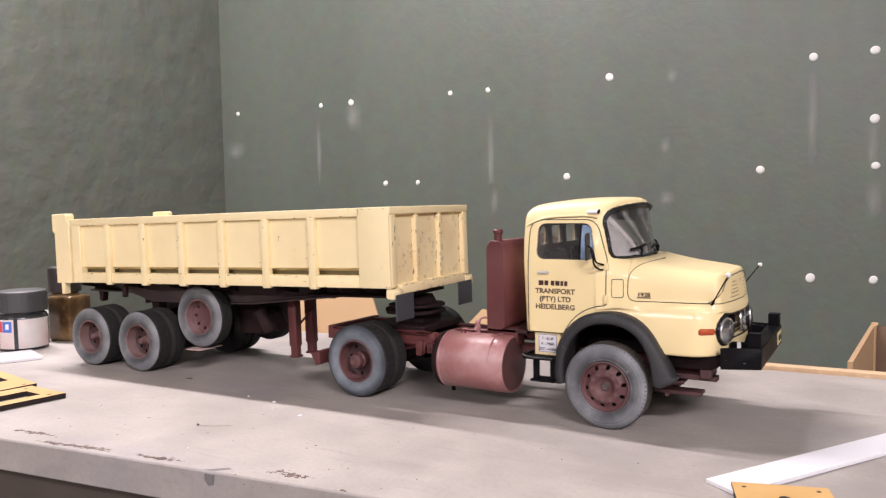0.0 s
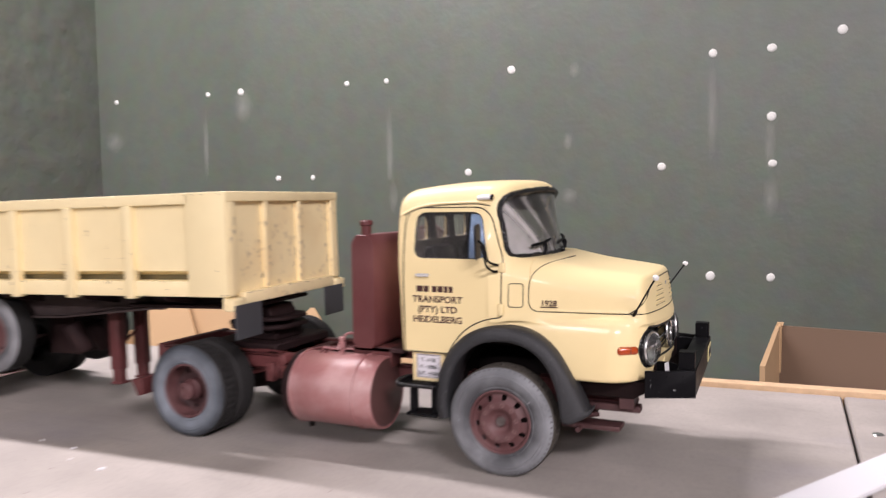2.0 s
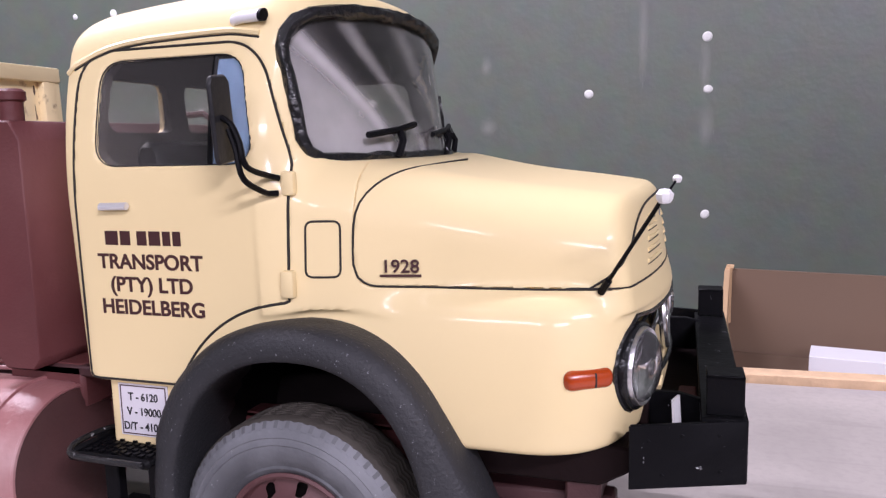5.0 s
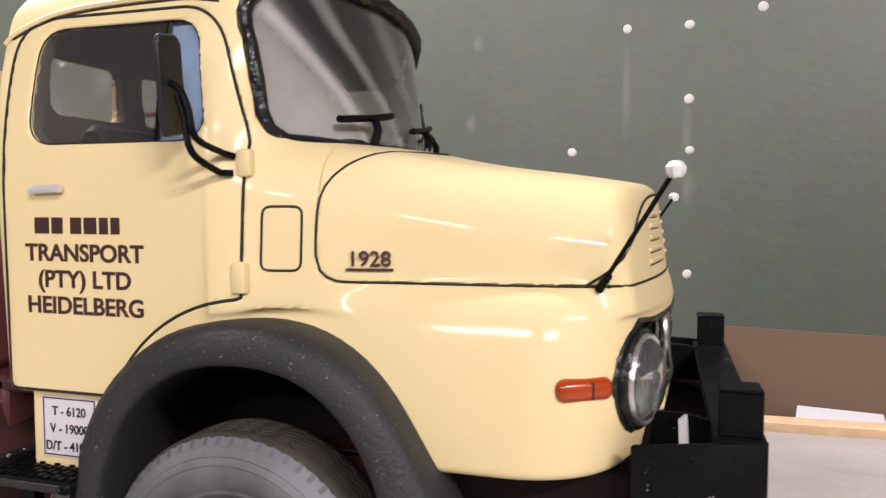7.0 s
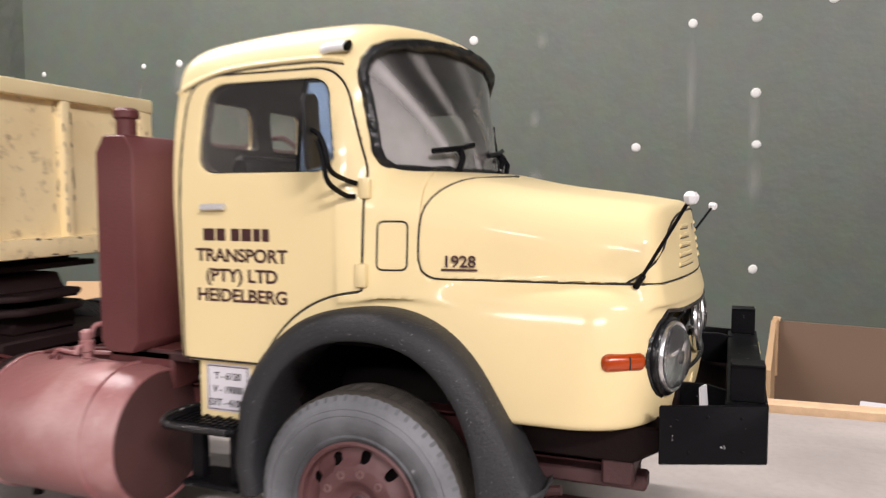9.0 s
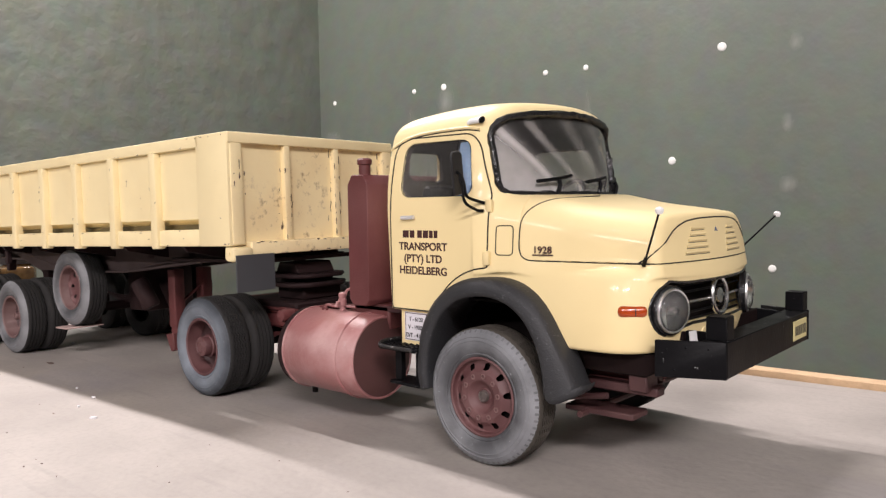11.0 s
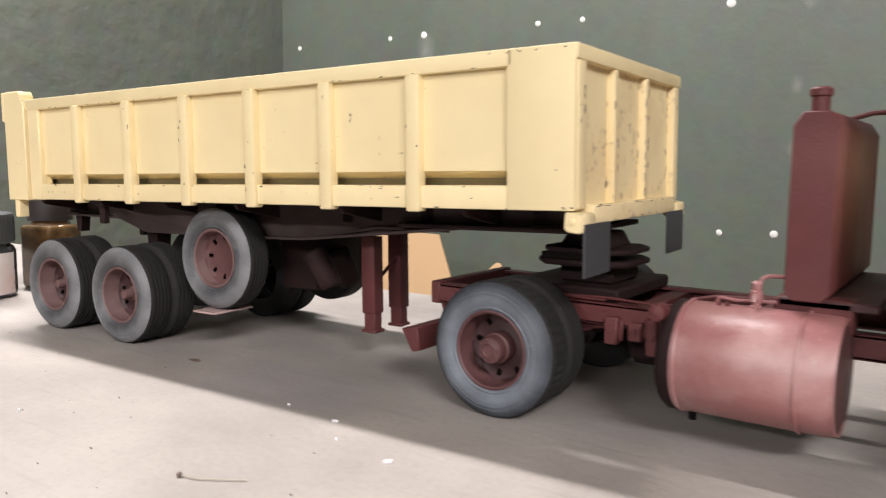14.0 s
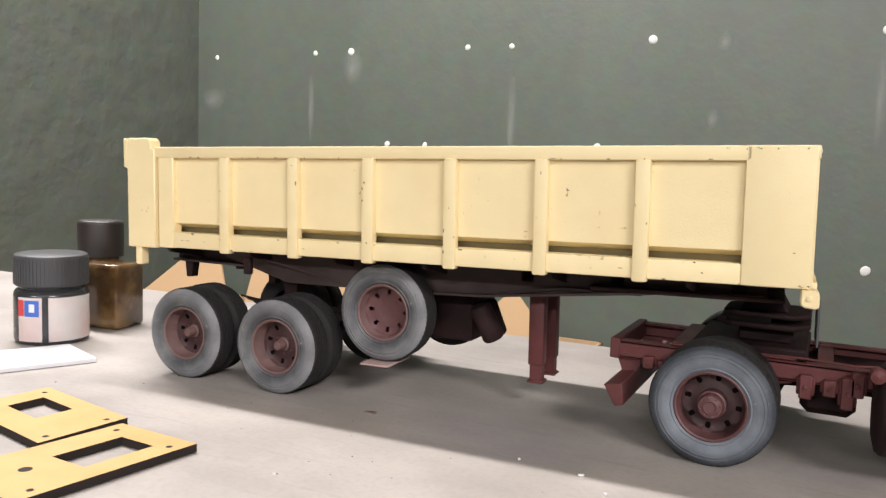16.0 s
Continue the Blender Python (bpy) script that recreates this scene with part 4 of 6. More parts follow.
# far spare, brake cylinders, landing legs
p = local(-296, 62, 36.0)
wheel(trailer, p.x, p.y + 12, p.z, "spare", far=True)
for k, (ax, ay, az) in enumerate(((-256, 20, 38), (-262, 40, 36))):
    a = local(ax, ay, az)
    bm = lathe([(0.01, -9), (4.2, -9), (5.0, -8), (5.0, 7), (4.2, 8), (0.01, 8)], 20, "z")
    part("air_chamber", bm, FRAME_DARK, trailer, at=pose(a.x * MM, a.y * MM, a.z * MM, 14, -22 + 6 * k, 0))
a = local(-275, 34, 33)
part("valve_box", box((a.x - 12, a.y - 8, a.z - 7), (a.x + 9, a.y + 22, a.z + 20), 1.2, 2), FRAME_DARK, trailer)
for yy in (27.0, 44.0):
    a, b = local(-233.5, yy, 12.2), local(-232.5, yy, 52)
    part("landing_leg", box((a.x - 3.4, a.y - 3.0, a.z + 8), (a.x + 3.4, a.y + 3.0, b.z), 0.5, 2), MAROON, trailer)
    part("landing_leg_foot", boxes(((a.x - 2.8, a.y - 2.4, a.z + 1), (a.x + 2.8, a.y + 2.4, a.z + 8.5)), ((a.x - 3.6, a.y - 3.4, a.z), (a.x + 3.6, a.y + 3.4, a.z + 1.3))), MAROON, trailer)
a = local(-233, 35, 42)
part("leg_brace", rod([(a.x, a.y - 6, a.z - 8), (a.x, a.y + 7, a.z)], 0.8, 6), MAROON, trailer)

# ---------------------------------------------------------------- the tractor unit
CY = 49.0
truck = thing("tractor_truck", "cream bonneted tractor truck model with dark red chassis", "truck", pose(0, CY * MM, 0))


def cab_field(x, y, z):
    a = np.abs(y)
    hw = 43.8 - 0.0062 * np.maximum(z - 78, 0) ** 2 - 0.008 * np.maximum(x + 10, 0) ** 2
    d = smax(a - hw, -47.0 - 0.045 * (z - 47) - x, 4.6)
    xw = 8.4 - 8.4 * (a / 36) ** 2.2 - 0.12 * (z - 86)
    d = smax(d, (x - xw) * 0.95, 6.0)
    d = smax(d, z - (118.0 - 0.0022 * (x + 12) ** 2 - 0.0016 * y * y), 6.5)
    return smax(d, 47.0 - z, 1.2)


def ease(x):
    """The scuttle widens smoothly from the bonnet to the cab."""
    t = np.clip((x + 10) / 34, 0, 1)
    return 5.2 * (1 - t * t * (3 - 2 * t))


def bonnet_field(x, y, z):
    a = np.abs(y)
    d = smax(a - (38.2 - 0.0021 * (np.maximum(x, 8) - 8) ** 2 + ease(x)) + 0.07 * (z - 65), z - (88.6 - 0.9 * np.exp(-((x - 27) / 15) ** 2) - 0.165 * (x - 4) - 0.0014 * y * y - 0.0003 * np.maximum(x - 20, 0) ** 2), 10.0)
    d = smax(d, x - (56.6 - 0.15 * (z - 65) - 0.0036 * y * y), 2.6)
    return np.maximum(np.maximum(d, 62.0 - z), -6.0 - x)


def wing_field(x, y, z):
    a = np.abs(y)
    hw = 42.6 - 0.010 * (z - 46) ** 2
    d = smax(a - hw, x - (58.0 - 0.0048 * y * y - 0.010 * (z - 54) ** 2), 11.0)
    d = smax(d, z - 66.2, 5.0)
    return np.maximum(smax(d, 40.4 - z, 1.5), -24.0 - x)


def arch(x, z, grow=0.0):
    zz = np.maximum(z - 24, 0)
    return ((np.abs(x - 1.7) / (np.where(x > 1.7, 24.2, 25.5) + grow)) ** 2.3 + (zz / (32.0 + grow)) ** 2.3) ** (1 / 2.3) * 28 - 28


def side_window(x, z, inset=0.0):
    return smax(smax(-40.2 + inset - x, x - (-7.6 - inset - 0.17 * (z - 86)), 4.0), smax(86.2 + inset - z, z - (104.6 - inset), 4.0), 4.5)


def screen(y, z, inset=0.0):
    return smax(np.abs(y) - (np.minimum(37.6, 42.0 - 0.0062 * np.maximum(z - 78, 0) ** 2) - inset), smax(86.2 + inset - z, z - (113.6 - inset) + 0.002 * y * y, 3.0), 5.2)


def rear_opening(a, z):
    """Three windows side by side in the back wall of the cab."""
    high = smax(92.4 - z, z - 102.5, 1.5)
    return np.minimum(smax(a - 7.6, high, 2.0), smax(smax(13.8 - a, a - 32, 2.0), high, 2.0))


def shell(x, y, z):
    """The whole cream bodywork, with its openings."""
    a = np.abs(y)
    cab = cab_field(x, y, z)
    d = smin(smin(cab, bonnet_field(x, y, z), 3.0), wing_field(x, y, z), 1.6)
    d = np.minimum(d, np.maximum(np.maximum(np.abs(x + 34.5) - 7.5, np.abs(a - 38.5) - 3.6), np.abs(z - 41.5) - 6.8))
    d = np.maximum(d, -np.maximum(arch(x, z, 0.7), 14 - a))
    d = np.maximum(d, -np.maximum(cab + 2.0, 52 - z))
    d = np.maximum(d, -np.maximum(side_window(x, z), 30 - a))
    d = np.maximum(d, -np.maximum(rear_opening(a, z), x + 38))
    d = np.maximum(d, -np.maximum(screen(y, z), -14 - x))
    lamp = np.hypot(a - 28.9, z - 52.6) - 7.4
    band = np.maximum(a - 28.9, np.abs(z - 54.0) - 6.0)
    d = np.maximum(d, -np.maximum(smin(lamp, band, 3.0), 50.2 - 0.0046 * y * y - x))
    return np.maximum(d, -np.maximum(np.maximum(np.maximum(a - 30, z - 50), x - 52), -60 - x))


def outer(x, y, z):
    return smin(smin(cab_field(x, y, z), bonnet_field(x, y, z), 3.0), wing_field(x, y, z), 1.6)


def door_zone(x, y, z):
    """Negative inside the outline of the doors: behind the hinge line, above the sill, clear of the wheel arch."""
    front = -2.1 - 0.30 * np.maximum(z - 86, 0) * 0.9
    d = smax(x - front, -44.8 - x, 3.0)
    d = smax(d, z - 106.6, 7.0)
    d = smax(d, 47.6 - z, 1.0)
    d = np.maximum(d, 34 - 34 * ((np.abs(x - 1.7) / 30.4) ** 2.3 + (np.maximum(z - 27.0, 0) / 36.4) ** 2.3) ** (1 / 2.3))
    return np.maximum(d, 34 - np.abs(y))


def bonnet_zone(x, y, z):
    d = smax(8.5 - x, 65.8 - z, 4.0)
    return np.maximum(d, bonnet_field(x, y, z) - 1.2)


STEP = 0.47
stretched = True
body = part("cab_body", net_mesh("cab_body", lambda x, y, z: np.maximum(shell(x, y, z), -np.minimum(door_zone(x, y, z), bonnet_zone(x, y, z))), (-49, -47, 33), (64, 47, 120), STEP), CREAM, truck,
            "glossy cream cab body")
part("bonnet", net_mesh("bonnet", lambda x, y, z: np.maximum(shell(x, y, z), bonnet_zone(x, y, z)), (6, -42, 62), (64, 42, 92), STEP), CREAM, truck)
for lo, hi in ((-47, -32), (32, 47)):
    part("door", net_mesh("door", lambda x, y, z: np.maximum(shell(x, y, z), door_zone(x, y, z)), (-46, lo, 44), (2, hi, 109), STEP), CREAM, truck, "cream door with dark lettering")


def on_side(x, z, out=0.0, field=outer):
    """The near side's surface at (x, z)."""
    lo, hi = -60.0, -8.0
    for _ in range(26):
        mid = (lo + hi) / 2
        if field(np.array(x), np.array(mid), np.array(z)) < 0:
            hi = mid
        else:
            lo = mid
    return (x, hi - out, z)


def on_front(y, z, out=0.0, field=outer):
    lo, hi = 75.0, -34.0
    for _ in range(26):
        mid = (lo + hi) / 2
        if field(np.array(mid), np.array(y), np.array(z)) < 0:
            hi = mid
        else:
            lo = mid
    return (hi + out, y, z)


def round_path(points, radius, n=5):
    """Points (u, v) of a closed outline with rounded corners."""
    out = []
    k = len(points)
    for i in range(k):
        a, b, c = (Vector(points[(i + j - 1) % k]) for j in range(3))
        p, q = b + (a - b).normalized() * radius, b + (c - b).normalized() * radius
        for s in range(n + 1):
            t = s / n
            out.append((1 - t) ** 2 * p + 2 * t * (1 - t) * b + t * t * q)
    return out


def dense(points, step=1.5):
    """The points joined by a smooth line, closely spaced."""
    p = [Vector(q) for q in points]
    p = [p[0] * 2 - p[1]] + p + [p[-1] * 2 - p[-2]]
    out = []
    for a, b, c, d in zip(p, p[1:], p[2:], p[3:]):
        n = max(1, int((c - b).length / step))
        lim = (c - b).length
        m0, m1 = (c - a) / 2, (d - b) / 2
        m0, m1 = (m * min(1.0, lim / max(m.length, 1e-6)) for m in (m0, m1))
        for i in range(n):
            t = i / n
            out.append(b * (2 * t ** 3 - 3 * t * t + 1) + m0 * (t ** 3 - 2 * t * t + t) + c * (3 * t * t - 2 * t ** 3) + m1 * (t ** 3 - t * t))
    return out + [Vector(points[-1])]


def side_line(name, points, radius=0.24, parent=truck, material=LINE, closed=False, out=0.0, step=1.2):
    pts = dense(list(points) + ([points[0]] if closed else []), step)
    return part(name, rod([on_side(u, v, out) for u, v in pts], radius, 6), material, parent)


# seams of the door, the bonnet and the small side hatch
def outline(field, cu, cv, n=180, reach=70.0):
    """The closed outline of a flat field round a point inside it."""
    pts = []
    for k in range(n + 1):
        a = 2 * math.pi * k / n
        lo, hi = 0.0, reach
        for _ in range(24):
            mid = (lo + hi) / 2
            if field(np.array(cu + mid * math.cos(a)), np.array(cv + mid * math.sin(a))) < 0:
                lo = mid
            else:
                hi = mid
        pts.append((cu + lo * math.cos(a), cv + lo * math.sin(a)))
    return pts


door_line = outline(lambda x, z: door_zone(x, np.array(-44.0), z), -26, 80, 260)
part("door_seam", rod([on_side(u, v, 0.0) for u, v in door_line], 0.25, 6), LINE, truck)
side_line("bonnet_seam", [(19, 85.6), (14.5, 84.3), (11.5, 82.3), (9.4, 79.5), (8.6, 76), (8.5, 69.5), (9.2, 67.4), (11.5, 66.0), (20, 65.8), (50, 65.8)], 0.2)
part("bonnet_seam", rod([on_front(y, 65.9, -0.05) for y in np.linspace(-36, 36, 40)], 0.19, 6), LINE, truck)
side_line("hatch_seam", round_path([(0.6, 67.4), (6.4, 67.4), (6.4, 76.6), (0.6, 76.6)], 1.3), 0.2, closed=True)
gutter = [(-47.8, 103.0), (-46.0, 104.2), (-41, 106.4), (-36, 107.6), (-28, 108.3), (-14, 108.6), (-8, 107.8)]
side_line("roof_gutter", gutter, 0.55, material=CREAM, out=0.1)
side_line("gutter_seam", [(u, v - 0.75) for u, v in gutter[1:]], 0.2)
part("roof_gutter", rod([(-48.2, y, 103.0) for y in np.linspace(-34, 34, 8)], 0.5, 6), CREAM, truck)

# glazing and seals
rim_pts = []
for k in range(97):
    a = 2 * math.pi * k / 96
    lo, hi = 0.0, 80.0
    for _ in range(24):
        mid = (lo + hi) / 2
        if screen(np.array(mid * math.cos(a)), np.array(100.5 + mid * math.sin(a))) < 0:
            lo = mid
        else:
            hi = mid
    rim_pts.append((lo * math.cos(a), 100.5 + lo * math.sin(a)))
seal_bm = rod([on_front(y, z, 0.0, cab_field) for y, z in rim_pts], 1.25, 10)
uneven = random.Random(31)
for v in seal_bm.verts:
    v.co += Vector([uneven.gauss(0, 0.16) for _ in range(3)])
part("windscreen_seal", seal_bm, SEAL, truck, "thick hand-painted black windscreen seal")


def sheet(point, us, vs):
    bm = bmesh.new()
    g = [[bm.verts.new(point(u, v)) for v in vs] for u in us]
    for i in range(len(us) - 1):
        for j in range(len(vs) - 1):
            bm.faces.new((g[i][j], g[i + 1][j], g[i + 1][j + 1], g[i][j + 1]))
    bmesh.ops.recalc_face_normals(bm, faces=bm.faces)
    return bm


def thicken(bm, t):
    bmesh.ops.solidify(bm, geom=list(bm.faces), thickness=t)
    return bm


def screen_point(u, v):
    y, z = rim_pts[int(u)]
    return on_front(y * v * 0.985, 100.5 + (z - 100.5) * v * 0.985, -0.9, cab_field)


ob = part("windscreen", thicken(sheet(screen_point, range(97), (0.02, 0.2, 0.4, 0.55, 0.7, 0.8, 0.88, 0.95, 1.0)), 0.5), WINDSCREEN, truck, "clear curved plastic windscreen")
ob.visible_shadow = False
vent = [(-16.2, 86.0), (-7.4, 86.0), (-10.6, 103.4), (-16.2, 104.0)]
part("quarter_window", thicken(sheet(lambda u, v: on_side((-16.2 + (8.8 - 0.17 * 17.6 * v) * u), 86 + 17.8 * v, -1.0, cab_field), np.linspace(0, 1, 6), np.linspace(0, 1, 8)), 0.4), VENT_GLASS, truck,
     "blue tinted quarter window")
part("window_bar", rod([on_side(-16.3, z, -0.8, cab_field) for z in np.linspace(85.6, 104.2, 8)], 0.5, 6), BLACK, truck)
for yy, half in ((-22.9, 9.2), (0, 7.7), (22.9, 9.2)):
    ob = part("rear_window", box((-47.6, yy - half, 92.2), (-47.2, yy + half, 102.7), 0), CLEAR, truck, smooth=0)
    ob.visible_shadow = False

# window edges, and the dark lining inside the cab
edge_pts = []
for k in range(81):
    a = 2 * math.pi * k / 80
    lo, hi = 0.0, 60.0
    for _ in range(24):
        mid = (lo + hi) / 2
        if side_window(np.array(-25 + mid * math.cos(a)), np.array(95 + mid * math.sin(a))) < 0:
            lo = mid
        else:
            hi = mid
    edge_pts.append((-25 + lo * math.cos(a), 95 + lo * math.sin(a)))
for s in (-1, 1):
    part("window_edge", rod([(x, -s * on_side(x, z, -0.3, cab_field)[1], z) for x, z in edge_pts], 0.14, 6), SEAL, truck)


    def pane_point(u, v):
        x, z = edge_pts[int(u) % 80]
        x, z = -25 + (x + 25) * v * 0.99, 95 + (z - 95) * v * 0.99
        return x, -s * on_side(x, z, -0.5, cab_field)[1], z

    pane = part("door_window", thicken(sheet(pane_point, range(81), (0.02, 0.5, 0.8, 1.0)), 0.3), HAZY, truck, "hazy clear plastic door window")
    pane.visible_shadow = False


def lining(x, y, z):
    a = np.abs(y)
    cab = cab_field(x, y, z)
    d = np.maximum(np.maximum(cab + 0.8, -cab - 3.4), 60 - z)
    d = np.maximum(d, -np.maximum(side_window(x, z, 0.15), 30 - a))
    d = np.maximum(d, -np.maximum(rear_opening(a, z), x + 38))
    return np.maximum(d, -np.maximum(screen(y, z, 0.2), -14 - x))


part("cab_lining", net_mesh("cab_lining", lining, (-49, -47, 58), (12, 47, 120), 0.8), LINING, truck, "dark lining inside the cab")

# inside the cab
part("cab_floor", box((-43.5, -40, 52), (6, 40, 53), 0.2), HOLE, truck)
for yy in (-20, 20):
    seat = part("seat", boxes(((-34, yy - 11, 53), (-14, yy + 11, 68)), bevel=2.0), BLACK, truck, "black moulded seat")
    part("backrest", prism([(-40, 64), (-34.5, 64), (-35.5, 88.5), (-37, 90.5), (-40.5, 90.5), (-42, 88)], yy - 11, yy + 11, 1.2), BLACK, seat)
part("dashboard", prism([(-12, 70), (-4, 70), (-3, 84), (-8, 86), (-12, 84)], -34, 34, 0.8), BLACK, truck)
bm = bmesh.new()
rod([(9.5 * math.cos(a), 9.5 * math.sin(a), 0) for a in np.linspace(0, 2 * math.pi, 33)], 0.8, 8, bm)
for a in (0.5, 2.6, 4.7):
    rod([(0, 0, -0.6), (9.4 * math.cos(a), 9.4 * math.sin(a), 0)], 0.5, 6, bm)
part("steering_wheel", bm, BLACK, truck, at=pose(-11 * MM, 19 * MM, 84 * MM, 0, -58, 0))
part("steering_column", rod([(-11, 19, 84), (-2, 19, 78)], 0.9, 8), BLACK, truck)

# handle, hinges, mirror, lamps
bm = rod([on_side(x, 79.3 + 0.02 * (x + 35), 0.8) for x in np.linspace(-38.6, -32.8, 6)], 0.75, 8, flat=0.8)
part("door_handle", bm, SILVER, truck, "small silver door handle")
for hz, hh in ((66.4, 4.6), (82.9, 4.0)):
    p = on_side(-2.3, hz)
    part("hinge", box((p[0] - 0.9, p[1] - 1.1, hz - hh / 2), (p[0] + 1.5, p[1] + 0.6, hz + hh / 2), 0.45, 2), CREAM, truck)
mx, my = -9.6, -48.4
mirror = part("mirror_head", prism([(-2.3, -7.6), (2.1, -7.6), (2.7, -6.4), (2.7, 5.4), (1.7, 6.6), (-2.0, 6.6), (-2.7, 5.4), (-2.7, -6.4)], -0.45, 0.45, 0.3), MIRROR_GREY, truck, "scuffed dark grey wing mirror",
              at=pose(mx * MM, my * MM, 93.8 * MM, 3, -9, 88))
part("mirror_glass", box((-2.1, 0.45, -6.8), (2.1, 0.6, 5.8), 0.05), CHROME, mirror)
p1, p2 = on_side(-3.4, 83.8, 0.5), on_side(-3.4, 81.4, 0.5)
part("mirror_arm", rod(dense([(mx + 0.4, my - 0.5, 93.6), (mx + 2.2, my - 0.8, 92.6), (mx + 3.6, my - 0.9, 89.8), (mx + 4.6, my - 0.9, 86.0), (p1[0] - 1.0, p1[1] - 1.2, 84.2), p1], 1.0), 0.5, 8), BLACK, truck)
part("mirror_arm", rod(dense([(mx + 1.6, my - 0.6, 91.8), (mx + 2.9, my - 0.9, 88.6), (mx + 4.0, my - 0.9, 84.0), (p2[0] - 1.2, p2[1] - 1.2, 81.4), p2], 1.0), 0.5, 8), BLACK, truck)
p = on_side(-9.0, 110.6)
lamp = part("roof_marker_lamp", rod([(p[0] - 4.2, p[1] - 0.2, p[2] - 0.4), (p[0] - 2.6, p[1] - 0.9, p[2] - 0.1), (p[0] + 1.6, p[1] - 1.2, p[2])], 1.15, 12, flat=0.8), WHITE_PAINT, truck, "small white marker lamp with a black face")
part("lamp_face", rod([(p[0] + 1.5, p[1] - 1.2, p[2]), (p[0] + 2.2, p[1] - 1.3, p[2])], 1.28, 12, flat=0.75), BLACK, lamp)
i0, i1 = on_side(43.2, 52.7), on_side(51.0, 52.7)
tilt = Matrix.Translation((47.1, (i0[1] + i1[1]) / 2 - 0.65, 52.75)) @ Matrix.Rotation(math.atan2(i1[1] - i0[1], 7.8), 4, "Z")
ind = part("side_indicator", box((-4.1, -1.1, -1.6), (4.1, 1.5, 1.6), 1.3, 4, tilt), AMBER, truck, "orange indicator lens")
part("lens_divider", box((0.6, -1.16, -1.1), (0.9, -0.6, 1.1), 0.05, 1, tilt), LINE, ind)

# headlamps, grille, badge
for s in (-1, 1):
    hl = part("headlamp", lathe([(6.5, -1.5), (6.65, 0.3), (6.4, 0.9), (5.9, 0.7), (5.1, -1.0), (3.6, -2.5), (1.2, -3.1), (0.01, -3.2)], 36, "x"), LAMP_CHROME, truck, "round headlamp with a chrome bezel",
              at=pose(54.1 * MM, s * 28.9 * MM, 52.4 * MM, 0, 0, s * 16))
    part("lamp_ring", lathe([(6.6, 0.0), (6.9, 0.3), (7.3, -0.1), (7.4, -1.8), (6.6, -1.8)], 36, "x"), SEAL, hl, "rough black ring round the lamp")
    part("lens", lathe([(5.95, 0.7), (5.4, 1.5), (4.2, 2.2), (2.0, 2.7), (0.01, 2.8)], 32, "x"), LENS, hl)
    part("bulb", lathe([(0.01, 1.2), (1.2, 0.8), (1.6, -0.6), (1.2, -3)], 14, "x"), CHROME, hl)
mouth = outline(lambda y, z: smin(np.hypot(np.abs(y) - 28.9, z - 52.6) - 7.4, np.maximum(np.abs(y) - 28.9, np.abs(z - 54.0) - 6.0), 3.0), 0, 54, 140)
part("mouth_edge", rod([on_front(y, z, -0.15) for y, z in mouth], 0.45, 6), SEAL, truck, "rough black edge of the grille opening")
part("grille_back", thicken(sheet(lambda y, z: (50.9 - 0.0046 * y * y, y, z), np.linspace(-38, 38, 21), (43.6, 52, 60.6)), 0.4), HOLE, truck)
for gz in (48.6, 50.6, 56.8, 58.8):
    part("grille_bar", rod([(54.0 - 0.002 * y * y, y, gz) for y in np.linspace(-24, 24, 9)], 0.35, 6), BLACK, truck)
part("grille_bar", rod([(54.8 - 0.002 * y * y, y, 53.8) for y in np.linspace(-22, 22, 9)], 0.5, 8), CHROME, truck, "chrome centre bar")
bm = rod([(0, 5.6 * math.cos(a), 5.6 * math.sin(a)) for a in np.linspace(0, 2 * math.pi, 37)], 0.75, 8)
badge = part("badge_ring", bm, CHROME, truck, "plain chrome ring badge", at=pose(56.4 * MM, 0, 54.4 * MM, 0, -4, 0))
part("badge_plate", lathe([(0.01, 0.5), (2.4, 0.3), (2.4, -0.4), (0.01, -0.4)], 20, "x"), CHROME, badge)
part("grille_sill", prism([(-14, 44.4), (14, 44.4), (13, 46.4), (-13, 46.4)], 53.0, 56.8, 0.3, "x"), CREAM, truck)
q = on_front(0, 73.7)
part("bonnet_badge", prism([(-1.3, -1.6), (1.3, -1.6), (1.5, 0.6), (0, 2.0), (-1.5, 0.6)], q[0] - 0.6, q[0] + 0.7, 0.2, "x"), surface("blue_enamel", (0.10, 0.12, 0.19), 0.3), truck, "small blue and silver bonnet badge",
     at=pose(0, 0, 73.7 * MM))
for s in (-1, 1):
    for k in range(5):
        zz = 68.4 + 1.75 * k
        part("bonnet_louvre", rod([on_front(s * y, zz, 0.05) for y in np.linspace(7 + k * 0.4, 21 - k * 1.2, 8)], 0.34, 6), CREAM, truck)
        part("louvre_slit", rod([on_front(s * y, zz - 0.6, -0.03) for y in np.linspace(7 + k * 0.4, 21 - k * 1.2, 8)], 0.13, 6), LINE, truck)
    side = [on_side(u, v, 0.1) for u, v in ((46.8, 66.0), (49.4, 67.6), (51.4, 69.6))]
    pts = [(x, y if s < 0 else -y, z) for x, y, z in side] + [on_front(s * y, z, 0.08) for y, z in dense([(29.5, 72.0), (25.5, 75.0), (20, 77.2), (12, 78.2), (0, 78.5)], 2.0)]
    part("nose_seam", rod(pts, 0.22, 6), LINE, truck)

